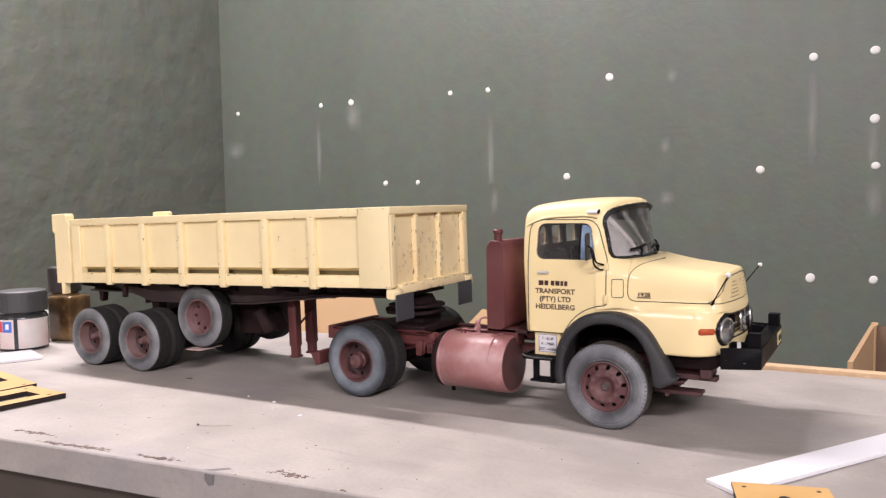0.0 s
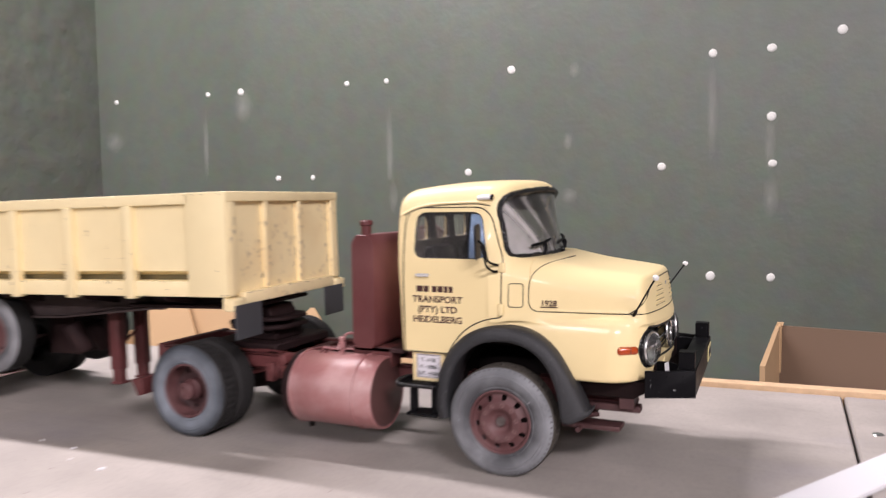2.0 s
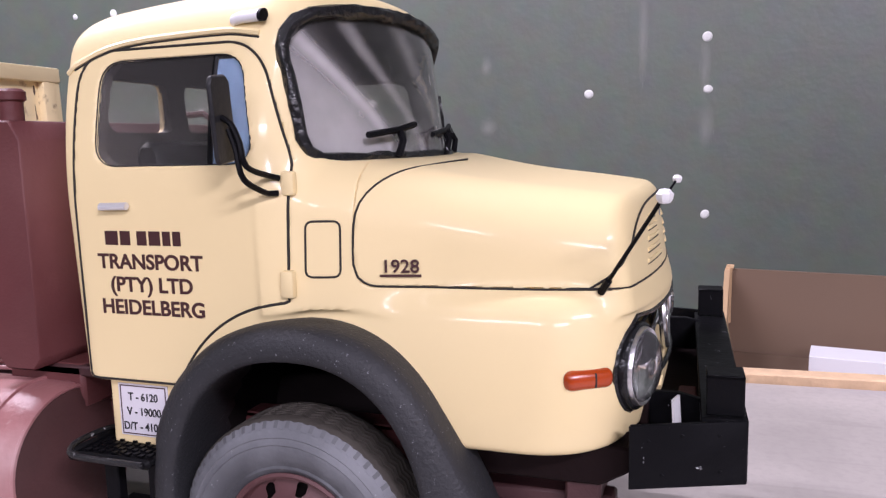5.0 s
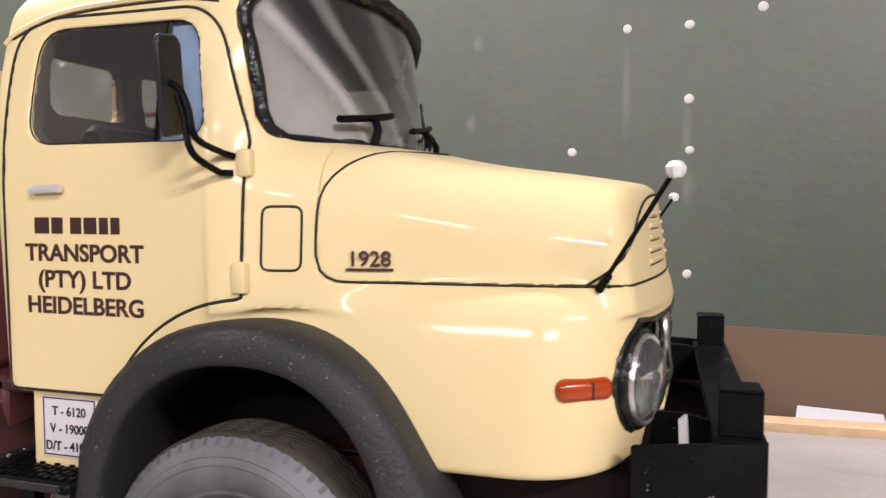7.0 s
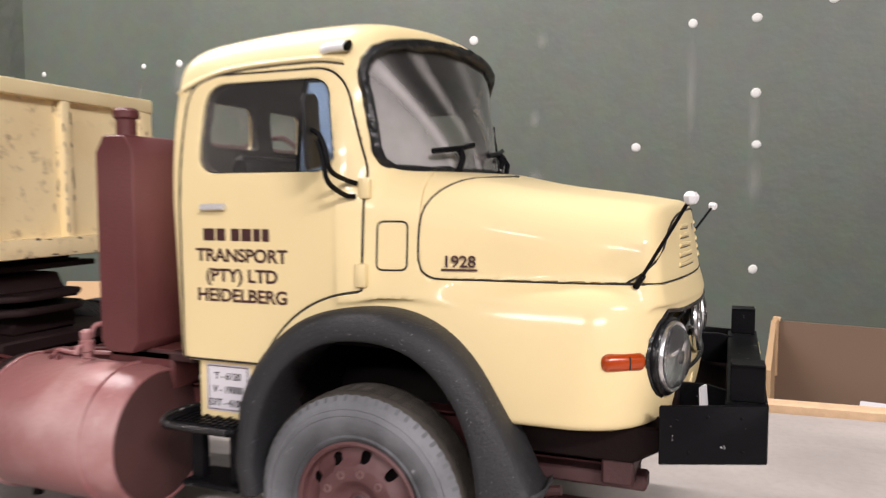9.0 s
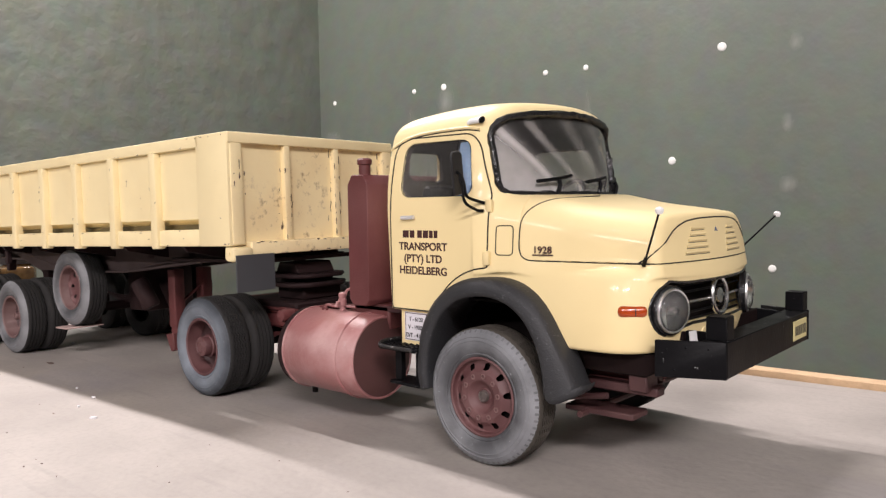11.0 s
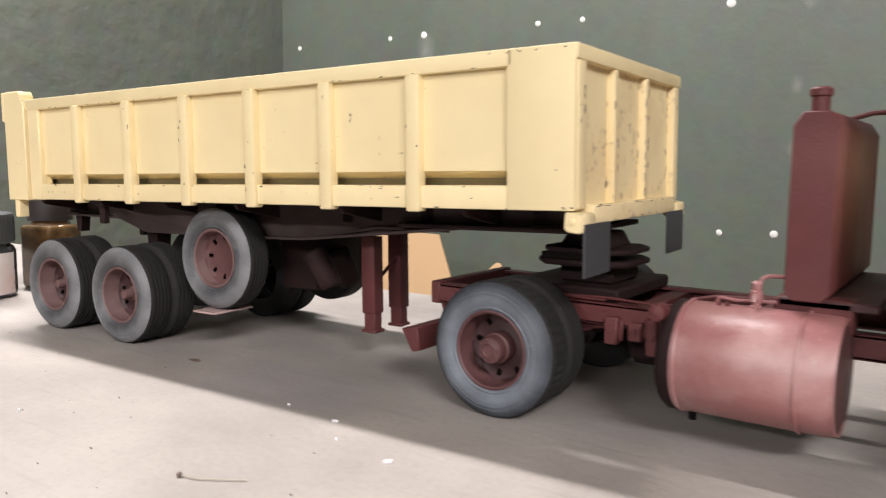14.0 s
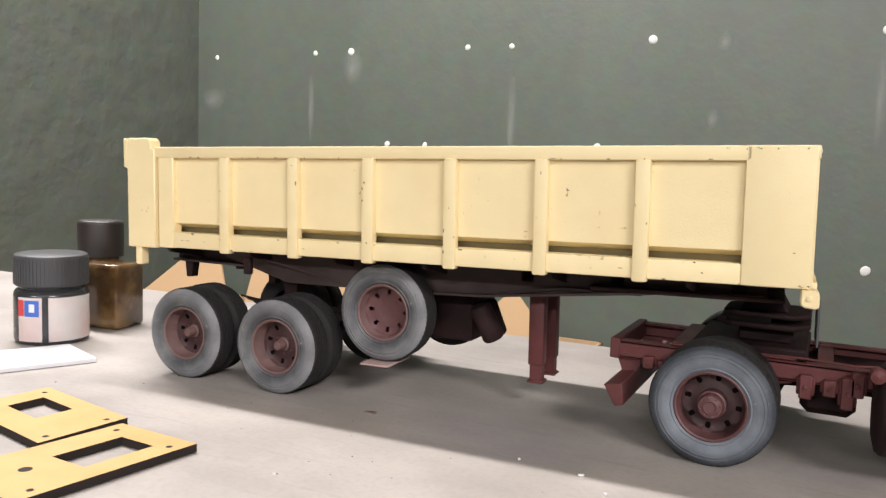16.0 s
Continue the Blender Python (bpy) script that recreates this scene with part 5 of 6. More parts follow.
# corner wands on the wings
for s in (-1, 1):
    b0, t0 = Vector((48.4, s * 35.2, 65.4)), Vector((58.2, s * 45.6, 81.0))
    if s > 0:
        t0 = Vector((56.8, 52.0, 78.4))
    w = part("corner_wand", rod([b0, t0], 0.32, 8), BLACK, truck, "thin black corner wand with a white ball")
    part("wand_foot", rod([b0, b0.lerp(t0, 0.14)], 0.6, 8), BLACK, w)
    part("wand_ball", lathe([(0.01, -1.1), (0.8, -0.95), (1.15, -0.4), (1.25, 0.3), (0.75, 0.9), (0.01, 1.05)], 7, "z", centre=t0), WHITE_PAINT, w, "white ball")

# wipers
for y0 in (-17, 8, 29):
    a = Vector(on_front(y0, 86.6, 0.6, cab_field)) + Vector((0.8, 0, 0))
    b = Vector(on_front(y0 + 1.6, 91.6, 1.2, cab_field))
    c, d = Vector(on_front(y0 - 8.0, 90.6, 1.3, cab_field)), Vector(on_front(min(y0 + 8.0, 34), 92.6, 1.3, cab_field))
    wp = part("wiper", rod([a, (a + b) / 2 + Vector((0.9, 0, 0.3)), b], 0.8, 6), BLACK, truck)
    part("wiper_blade", rod([c, b + Vector((0.3, 0, 0)), d], 0.62, 6), BLACK, wp)

stretched = False


# wheel arches
def arch_path(ax, az, grow, n=40):
    pts = []
    for k in range(n + 1):
        a = math.pi * k / n
        c, s = math.cos(a), math.sin(a)
        e = 2 / 2.3
        pts.append((1.7 - (ax - (1.3 if c < 0 else 0) + grow) * math.copysign(abs(c) ** e, c), 24 + (az + grow) * abs(s) ** e))
    return pts


def flare(s):
    bm = bmesh.new()
    sect = [(4.8, 3.0), (5.0, -1.4), (4.4, -3.4), (2.8, -4.7), (0.4, -5.2), (-0.9, -4.4), (-1.1, -3.2), (-0.7, 2.0), (-0.2, 14.0), (0.8, 14.0), (0.9, 7.0), (4.7, 7.0)]
    centre = [(-22.6, 22.0), *arch_path(25.5, 32.0, 0.0)[1:-1], (26.6, 26)]
    rings = []
    for i, (x, z) in enumerate(centre):
        ax, az = centre[max(i - 1, 0)]
        bx, bz = centre[min(i + 1, len(centre) - 1)]
        nx, nz = -(bz - az), bx - ax
        k = math.hypot(nx, nz)
        nx, nz = nx / k, nz / k
        ring = []
        front = max(0.0, min(1.0, (i - 31) / 9))
        for j, (r, y) in enumerate(sect):
            rr2 = r * (1.0 if r < 1 else 1.0 - 0.12 * (i < 5) + 1.3 * front * front)
            ring.append(bm.verts.new((x + nx * rr2, s * (45.2 - y) if s > 0 else -(45.2 - y), z + nz * rr2)))
        rings.append(ring)
    mid = sum((v.co for v in rings[-1][:7]), Vector()) / 7
    on = Vector((centre[-1][0] - centre[-2][0], 0, centre[-1][1] - centre[-2][1])).normalized()
    for out, size in ((1.0, 0.93), (1.8, 0.75), (2.3, 0.45)):
        rings.append([bm.verts.new(mid + (v.co - mid) * size + on * out) for v in rings[len(centre) - 1]])
    m = len(sect)
    for a, b in zip(rings, rings[1:]):
        for j in range(m):
            bm.faces.new((a[j], a[(j + 1) % m], b[(j + 1) % m], b[j]))
    bm.faces.new(rings[0])
    bm.faces.new(rings[-1])
    bmesh.ops.recalc_face_normals(bm, faces=bm.faces)
    bmesh.ops.bevel(bm, geom=[e for e in bm.edges if e.calc_face_angle(0) > 0.6], offset=0.25, segments=1, affect="EDGES")
    return bm


for s in (-1, 1):
    part("wheel_arch", flare(s), FLARE, truck, "speckled dark grey plastic wheel arch", smooth=60)
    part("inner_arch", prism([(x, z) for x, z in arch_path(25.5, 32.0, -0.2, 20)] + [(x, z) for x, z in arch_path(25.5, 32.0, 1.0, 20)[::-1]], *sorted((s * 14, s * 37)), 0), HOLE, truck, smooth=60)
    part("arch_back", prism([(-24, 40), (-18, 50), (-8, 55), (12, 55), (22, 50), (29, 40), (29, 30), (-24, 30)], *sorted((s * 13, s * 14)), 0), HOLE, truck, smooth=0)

# lettering on the door, the bonnet and the tare plate
stretched = True
ly = on_side(-25, 66)[1] - 0.05
bars = bmesh.new()
for bx, bw in ((-37.3, 2.6), (-34.2, 2.0), (-30.8, 1.9), (-28.4, 2.2), (-25.7, 1.5), (-23.7, 1.5)):
    bm_box(bars, (bx * 1.07 + 1.2, ly - 0.06, 72.4), (bx * 1.07 + 1.2 + bw * 1.07, ly + 0.05, 74.9), 0)
part("lettering_bar", bars, DECAL, truck, smooth=0)
for words, lz in (("TRANSPORT", 68.2), ("(PTY) LTD", 64.1), ("HEIDELBERG", 60.0)):
    lettering("lettering", words, 3.7, DECAL, truck, -29.5, ly, lz, "dark red-brown painted lettering", bold=0.09, squeeze=1.07)
stretched = False
n0, n1 = on_side(12.6, 69), on_side(19.8, 69)
turned = Matrix.Translation(STRETCH @ Vector((16.3 * MM, (n0[1] + n1[1]) / 2 * MM, 68.2 * MM))) @ Matrix.Rotation(math.atan2(n1[1] - n0[1], 7.2), 4, "Z")
mark = lettering("lettering", "1928", 3.1, DECAL, truck, 0, -0.4, 0, bold=0.04, squeeze=1.05)
mark.matrix_basis = turned
part("lettering_underline", box((-3.5, -0.46, -0.75), (3.5, 0.1, -0.4), 0), DECAL, truck, smooth=0, at=turned)
py = -42.15
tare = part("tare_plate", box((-39.4, py - 0.25, 36.2), (-28.2, py, 46.4), 0.05), PLATE, truck, "white tare plate with a thin red border")
bm = bmesh.new()
for lo, hi in (((-39.0, 36.5), (-28.6, 36.7)), ((-39.0, 45.9), (-28.6, 46.1)), ((-39.0, 36.5), (-38.8, 46.1)), ((-28.8, 36.5), (-28.6, 46.1))):
    bm_box(bm, (lo[0], py - 0.32, lo[1]), (hi[0], py - 0.2, hi[1]), 0)
part("plate_border", bm, DECAL, tare, smooth=0)
for words, lz in (("T - 6120", 43.2), ("V - 19000", 40.3), ("D/T - 41000", 37.4)):
    lettering("plate_lettering", words, 2.15, DECAL_BLACK, tare, -33.8, py - 0.3, lz, bold=0.03, squeeze=0.9)

# step under the door
STEP_EDGE = surface("scuffed_black_edge", (0.012, 0.012, 0.013), 0.35, vary=0.3, scale=200, bump=0.5, bump_scale=700, spots=(0.4, 0.4, 0.4), spot_scale=420, spot_at=0.62)
part("step_plate", boxes(((-45.4, -50.2, 33.6), (-27.0, -36, 34.6)), ((-45.4, -50.2, 33.6), (-44.2, -36, 35.6)), ((-45.4, -50.4, 33.4), (-27.0, -49.2, 35.4)), bevel=0.6), BLACK, truck, "black step with a chequered tread")
part("step_lip", rod(dense([(-45.0, -36.5, 35.3), (-45.5, -42, 35.9), (-45.6, -47.5, 35.8), (-44.6, -50.2, 35.1), (-41, -50.8, 34.7), (-28, -50.8, 34.6)], 0.8), 0.6, 8), STEP_EDGE, truck, "scuffed black edge of the step")
bm = bmesh.new()
for i in range(10):
    for j in range(6):
        bm_box(bm, (-43.0 + 1.5 * i, -48.2 + 1.9 * j + 0.5 * (i % 2), 34.7), (-42.1 + 1.5 * i, -47.2 + 1.9 * j + 0.5 * (i % 2), 35.1), 0)
part("step_tread", bm, BLACK, truck, smooth=0)
for sx in (-39.5, -29.5):
    part("step_bracket", box((sx - 1.6, -46, 22), (sx + 1.6, -43.6, 33.6), 0.3), BLACK, truck)
part("lower_step", box((-42, -48, 21), (-27.5, -38, 22.2), 0.3), BLACK, truck)

# bumper: a folded bar whose ends turn back and outwards
BUMPER = Matrix.Translation((0.0720, 0, -0.0008)) @ Matrix.Rotation(radians(1.4), 4, "Z")
bumper = part("bumper", boxes(((-2.2, -30.2, 35.7), (0, 47.8, 45.9)), ((-7.2, -30.6, 44.9), (0.05, 48.2, 46.0)), bevel=0.25), BLACK, truck, "square black steel bumper with small pale specks", at=BUMPER)
for pts in ([(-18.0, -37.6), (-0.1, -31.2), (0.1, -30.2), (-17.8, -36.5)], [(-18.0, 53.6), (-0.1, 48.0), (0.1, 49.0), (-18.0, 54.8)]):
    part("bumper_end", prism(pts, 35.6, 46.1, 0.15, "z"), BLACK, bumper)
for y0 in (-29.6, 43.4):
    part("bumper_block", boxes(((-6.4, y0, 46.1), (-0.5, y0 + 0.8, 52.8)), ((-1.3, y0 + 0.7, 46.1), (-0.5, y0 + 5.8, 52.8)), ((-6.4, y0, 52.0), (-0.5, y0 + 5.8, 52.8)), ((-6.0, y0 + 0.6, 46.1), (-5.2, y0 + 5.6, 52.2)), bevel=0.2), BLACK, bumper)
for bx, bz in ((-15, 43.5), (-10, 44.2), (-4.4, 44.0), (-4.2, 38.0), (-13, 37.8)):
    part("rivet", lathe([(0.3, 0.2), (0.3, -0.1), (0.01, -0.2)], 8, "y", centre=(bx, -37.6 + (bx + 18.0) * 0.357, bz)), BLACK, bumper)
plate = part("number_plate", box((0.05, 30, 37.6), (0.5, 44.5, 44.2), 0.1), YELLOW_PLATE, truck, "yellow number plate with dark marks", smooth=0, at=BUMPER)
bm = bmesh.new()
for k in range(6):
    bm_box(bm, (0.4, 31.4 + 2.1 * k, 39.2), (0.62, 32.6 + 2.1 * k, 42.4), 0)
part("plate_bar", bm, DECAL_BLACK, plate, smooth=0)
stretched = True
part("tow_eye", box((59, -6, 36.8), (63, 6, 39), 0.6), MAROON, truck)
part("hanging_tag", prism([(-2, 0), (0.6, 0.2), (1.6, -5.6), (-1.2, -6.4)], 0, 0.4, 0), WHITE_PAINT, truck, at=pose(60 * MM, -27 * MM, 47 * MM, 0, 0, 70))

stretched = False

# chassis rails, axles and running gear
for s in (-1, 1):
    o = 26.0
    a, b = sorted((s * o, s * (o - 1.2)))
    part("chassis_rail", boxes(((-199, a, 29.6), (50, b, 36.4)), bevel=0.15), MAROON, truck)
    a, b = sorted((s * o, s * (o - 5.5)))
    part("rail_flange", boxes(((-199, a, 35.5), (50, b, 36.6)), ((-199, a, 29.4), (50, b, 30.4)), bevel=0.15), MAROON, truck)
    a, b = sorted((s * (o - 1), s * (o + 0.6)))
    for k in range(30):
        if k % 3 != 2:
            part("rivet", lathe([(0.5, 0), (0.45, -0.35), (0.01, -0.45)], 7, "y", centre=(-194 + 4.3 * k, s * o if s < 0 else s * o - 0.2, 31.5 + 3 * (k % 2))), MAROON, truck)
part("frame_deck", boxes(((-128, -25, 30.6), (-78, 25, 31.8)), bevel=0.3), FRAME_DARK, truck)
for bx, bz, bh in ((-126, 24, 9), (-118, 26, 6), (-112, 22, 12), (-109, 27, 9), (-184, 27, 5), (-178, 27, 4)):
    part("frame_bracket", boxes(((bx - 2.2, -29.5, bz), (bx + 2.2, -26, bz + bh)), ((bx - 3.2, -27.2, bz + 1), (bx + 3.2, -26, bz + bh - 1)), bevel=0.4), MAROON, truck)
    part("bracket_bolt", lathe([(0.8, 0), (0.8, -0.7), (0.01, -0.9)], 6, "y", centre=(bx, -29.5, bz + bh / 2)), MAROON, truck)
part("air_tank", lathe([(0.01, -124), (4.4, -123), (5.4, -121), (5.4, -92), (4.4, -90), (0.01, -89)], 24, "x", centre=(0, 8, 25)), FRAME_DARK, truck)
# box added to darken the see-through gap under the frame
part("dark_filler_box", boxes(((-128, -12, 14), (-108, 14, 29)), bevel=3.0), FRAME_DARK, truck)
part("rear_cross_member", boxes(((-200.5, -26.5, 29.0), (-196.5, 26.5, 37.4)), bevel=0.4), MAROON, truck)
for cx in (-172, -120, -85, -40, 10, 46):
    part("cross_member", box((cx - 3, -25, 30), (cx + 3, 25, 35.6), 0.3), MAROON, truck)
part("underrun_bar", prism([(-196.5, 23.4), (-189.5, 24.6), (-188.2, 16.4), (-191.8, 15.4)], -49.6, 49.6, 0.3), MAROON, truck, "dark red rear underrun bar")
for s in (-1, 1):
    part("bar_bracket", prism([(-198, 30), (-188, 30), (-190, 20), (-194, 20)], s * 23 - 1.2, s * 23 + 1.2, 0.2), MAROON, truck)
wheel(truck, 0, -48.2, 22.4, "front", turn=9, label="front wheel, dusty grey tyre on a dark red rim")
wheel(truck, 0, 48.2, 22.4, "front", far=True)
wheel(truck, -156.0, -54.6, 22.4, "rear", twin=True, turn=31, label="twin rear wheel, blue-grey tyres on a red rim")
wheel(truck, -156.0, 48.6, 22.4, "rear", far=True, twin=True)
part("front_axle", boxes(((-4, -36, 19), (4, 36, 24)), bevel=1.0), MAROON, truck)
part("rear_axle", rod([(-156, -40, 22.4), (-156, -12, 22.4), (-156, -9, 22.4), (-156, 9, 22.4), (-156, 12, 22.4), (-156, 40, 22.4)], 4.2, 16), FRAME_DARK, truck)
part("differential", lathe([(0.01, -11), (5, -10), (9, -5), (10, 0), (9, 5), (5, 10), (0.01, 11)], 20, "x", centre=(-156, 0, 22)), FRAME_DARK, truck)
for s in (-1, 1):
    for cx, half in ((-156, 30), (0, 28)):
        bm = bmesh.new()
        for k in range(4):
            h2 = half - 5 * k
            pts = [(cx + h2 * u, s * 22, 26.5 + 3.0 * u * u - 1.3 * k) for u in (-1, -0.5, 0, 0.5, 1)]
            for a, b in zip(pts, pts[1:]):
                rod([a, b], 0.7, 4, bm)
        part("leaf_spring", bm, MAROON, truck)
part("engine_sump", boxes(((-14, -12, 22), (34, 12, 38)), bevel=3), MAROON, truck)
part("gearbox", boxes(((-48, -9, 24), (-14, 9, 42)), bevel=3), MAROON, truck)
part("prop_shaft", rod([(-48, 0, 30), (-145, 0, 23)], 2.4, 14), FRAME_DARK, truck)
# plate added to fill the gap behind the bumper with dark
part("gap_plate", boxes(((54, -29.5, 37.2), (70.2, 46, 38.4)), ((55.5, -24, 38.2), (57, 40, 46.0)), bevel=0.3), UNDER_SHADE, truck)
for yy in (-21, 38):
    part("bumper_bracket", prism([(52, 38.2), (70, 38.2), (70, 44.0), (62, 46.0), (52, 46.0)], yy - 0.7, yy + 0.7, 0.2), BLACK, truck)
part("front_valance", prism([(24, 40), (56, 40), (56, 36.5), (50, 33), (24, 33)], -34, 34, 0.4), UNDER_SHADE, truck)
part("steering_link", boxes(((24, -30, 26.4), (52, -25, 29.4)), ((44, -33, 28), (50, -22, 33.5)), bevel=0.5), MAROON_DARK, truck)
part("drag_link", rod([(6, -32, 20), (36, -31, 25)], 1.0, 8), MAROON_DARK, truck)
part("tie_bar", rod([(28, -34, 18.5), (28, 34, 18.5)], 1.1, 8), MAROON_DARK, truck)
part("axle_plate", boxes(((20, -30, 18), (44, -20, 20)), bevel=0.4), MAROON_DARK, truck)

# fuel tank along the near side
# tank's front cap painted darker than the tank, for its shaded side
CAP_SHADE = surface("shaded_cap_maroon", (0.085, 0.037, 0.035), 0.5, vary=0.3, scale=50, bump=0.2, shine=0.45, tint=(0.06, 0.035, 0.033, 0.6), tint_scale=40)
TR, TY, TZ = 16.2, -36.8, 26.6
prof = [(0.01, -103.2), (10, -103.0), (14.6, -101.8), (TR, -99.6), (TR, -59.0), (TR - 0.6, -57.4), (TR - 1.2, -57.2), (TR - 1.4, -58.0), (0.01, -58.0)]
tank = part("fuel_tank", lathe([(r, d) for r, d in prof], 56, "x", centre=(0, TY, TZ)), TANK_RED, truck, "faded dusty red cylindrical fuel tank")
for bx in (-97.5, -66.0):
    part("tank_strap", rod([(bx, TY + (TR + 0.15) * math.cos(a), TZ + (TR + 0.15) * math.sin(a)) for a in np.linspace(0, 2 * math.pi, 49)], 0.5, 6), TANK_RED, tank)
part("tank_end", lathe([(TR - 1.0, -98.5), (TR + 0.1, -98.7), (TR + 0.1, -101.2), (14.8, -103.0), (10, -104.2), (0.01, -104.4)], 48, "x", centre=(0, TY, TZ)), FRAME_DARK, tank, "dark dirty end of the tank")
part("tank_cap", lathe([(TR - 1.0, -58.2), (TR - 1.3, -57.1), (12, -56.4), (0.01, -56.0)], 48, "x", centre=(0, TY, TZ)), CAP_SHADE, tank, "maroon front end of the tank, darkened for shade")
part("tank_end_rim", rod([(-57.2, TY + (TR - 0.8) * math.cos(a), TZ + (TR - 0.8) * math.sin(a)) for a in np.linspace(0, 2 * math.pi, 49)], 0.5, 6), TANK_RED, tank)
part("drain_plug", lathe([(1.2, -18.6), (1.2, -15), (0.01, -14)], 10, "z", centre=(-95.5, TY - 2, TZ)), HOLE, tank)
for bx in (-94, -64):
    part("tank_bracket", box((bx - 1.5, TY + 10, 22), (bx + 1.5, -25, 36), 0.3), MAROON, truck)
part("valve_body", boxes(((-105, -42, 35), (-101, -36, 40)), bevel=1.0), MAROON, truck)
part("valve_knob", lathe([(0.01, -4), (2.4, -3.2), (2.9, 0), (2.4, 3.2), (0.01, 4)], 14, "y", centre=(-104, -46, 40)), MAROON, truck)
tap = part("tap", lathe([(1.9, 41.6), (1.9, 43.0), (1.2, 43.3), (1.2, 44.6), (1.7, 45.0), (1.7, 47.4), (1.3, 47.8), (1.5, 48.2), (1.5, 49.6), (0.9, 50.2), (0.01, 50.3)], 12, "z", centre=(-80, -36.5, 0)), TANK_RED, truck, "faded red brass-shaped tap on the tank")
part("tap_spout", rod([(-80, -36.5, 46.2), (-80, -39.2, 46.2), (-80, -39.8, 44.6)], 0.7, 8), TANK_RED, tap)
part("pipe", rod(dense([(-79.6, -35.5, 48.0), (-79.2, -35.0, 50.4), (-77.8, -34.4, 51.4), (-74, -33.8, 51.6), (-71.5, -33.5, 51.6)], 0.8), 0.6, 8), TANK_RED, truck)
part("pipe", rod(dense([(-91, -36.5, 42.4), (-90, -36.2, 44.4), (-86, -35.6, 44.0), (-78, -34.0, 44.2), (-72, -33, 44.0)], 1.0), 0.5, 8), TANK_RED, truck)
for bx in (-89.5, -87.2):
    part("tank_stub", lathe([(0.6, 42.0), (0.6, 43.6), (0.01, 43.9)], 8, "z", centre=(bx, -38.5, 0)), MAROON, tank)
part("pipe", rod([(-99, -34, 42.5), (-92, -33, 44.0), (-80, -30, 44.2), (-72, -30, 43.6)], 0.5, 8), MAROON, truck)
part("pipe", rod([(-150, -24, 37.6), (-128, -25, 38.4), (-110, -29, 38.6), (-96, -31, 40.5)], 0.5, 8), MAROON, truck)

# upright oil tank behind the cab
pts = [(-72.6, 48.4), (-70.6, 46.0), (-63.2, 46.0), (-61.2, 48.4), (-61.2, 92.6), (-63.6, 96.4), (-70.2, 96.4), (-72.6, 92.6)]
oil = part("oil_tank", prism(pts, -39.2, 39.2, 0.35), MAROON, truck, "tall dark red oil tank with chamfered edges")
part("tank_neck", lathe([(2.3, 96), (2.3, 100.2), (2.9, 100.6), (2.9, 102.2), (2.2, 102.8), (0.01, 102.8)], 20, "z", centre=(-66.9, -35, 0)), MAROON, oil)
part("tank_pipe", rod([(-67, 10, 96.4), (-60, 10, 98.4), (-54, 10, 98.6), (-50, 10, 96)], 0.8, 8), MAROON, oil)
part("tank_foot", box((-76, -34, 36.6), (-56, -24, 46.2), 0.8), MAROON, oil)
part("tank_shelf", boxes(((-75, -34, 43.6), (-50, 40, 46.0)), bevel=0.5), MAROON_DARK, oil)

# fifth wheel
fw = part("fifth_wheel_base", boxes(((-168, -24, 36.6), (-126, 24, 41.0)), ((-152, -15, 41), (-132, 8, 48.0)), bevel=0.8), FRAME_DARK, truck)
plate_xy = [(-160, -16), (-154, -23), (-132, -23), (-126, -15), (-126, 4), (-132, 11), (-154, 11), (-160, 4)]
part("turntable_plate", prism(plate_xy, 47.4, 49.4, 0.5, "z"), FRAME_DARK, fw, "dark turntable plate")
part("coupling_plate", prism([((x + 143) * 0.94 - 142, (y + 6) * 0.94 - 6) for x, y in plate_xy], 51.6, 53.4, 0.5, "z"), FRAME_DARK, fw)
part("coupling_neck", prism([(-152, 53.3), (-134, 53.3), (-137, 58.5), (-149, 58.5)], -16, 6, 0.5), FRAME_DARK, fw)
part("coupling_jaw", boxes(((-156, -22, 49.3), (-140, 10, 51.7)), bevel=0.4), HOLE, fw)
part("rear_mudguard_plate", boxes(((-176, -25, 37.0), (-130, 25, 38.2)), bevel=0.3), MAROON, truck)

# ---------------------------------------------------------------- things on the bench and behind it
JAR_GREY = surface("dark_grey_jar_lid", (0.055, 0.057, 0.06), 0.5, vary=0.1, scale=200, bump=0.1)
JAR_PAINT = surface("dark_paint_in_jar", (0.03, 0.032, 0.035), 0.25, vary=0.2)
LABEL = surface("smeared_white_label", (0.62, 0.58, 0.57), 0.5, vary=0.08, scale=120, spots=(0.08, 0.07, 0.075), spot_scale=60, spot_at=0.66, tint=(0.62, 0.36, 0.33, 0.5), tint_scale=45)
LOGO_RED = surface("red_print", (0.6, 0.05, 0.06), 0.5)
LOGO_BLUE = surface("blue_print", (0.05, 0.14, 0.5), 0.5)
BROWN_GLASS = surface("brown_bottle_glass", (0.085, 0.045, 0.018), 0.15, vary=0.6, scale=40, tint=(0.30, 0.18, 0.07, 0.75), tint_scale=50, coat=0.4)
DARK_LID = surface("dark_brown_lid", (0.022, 0.016, 0.015), 0.45, vary=0.2)
CARD = surface("brown_cardboard", (0.50, 0.33, 0.18), 0.85, vary=0.06, scale=12, bump=0.1, bump_scale=200)
# darker copy of the cardboard: shade inside the box, put into the colour
CARD_SHADED = surface("shaded_cardboard", (0.16, 0.105, 0.07), 0.85, vary=0.08, scale=12, bump=0.1, bump_scale=200)
FOAM = surface("white_card", (0.73, 0.73, 0.76), 0.6, vary=0.02, scale=60)
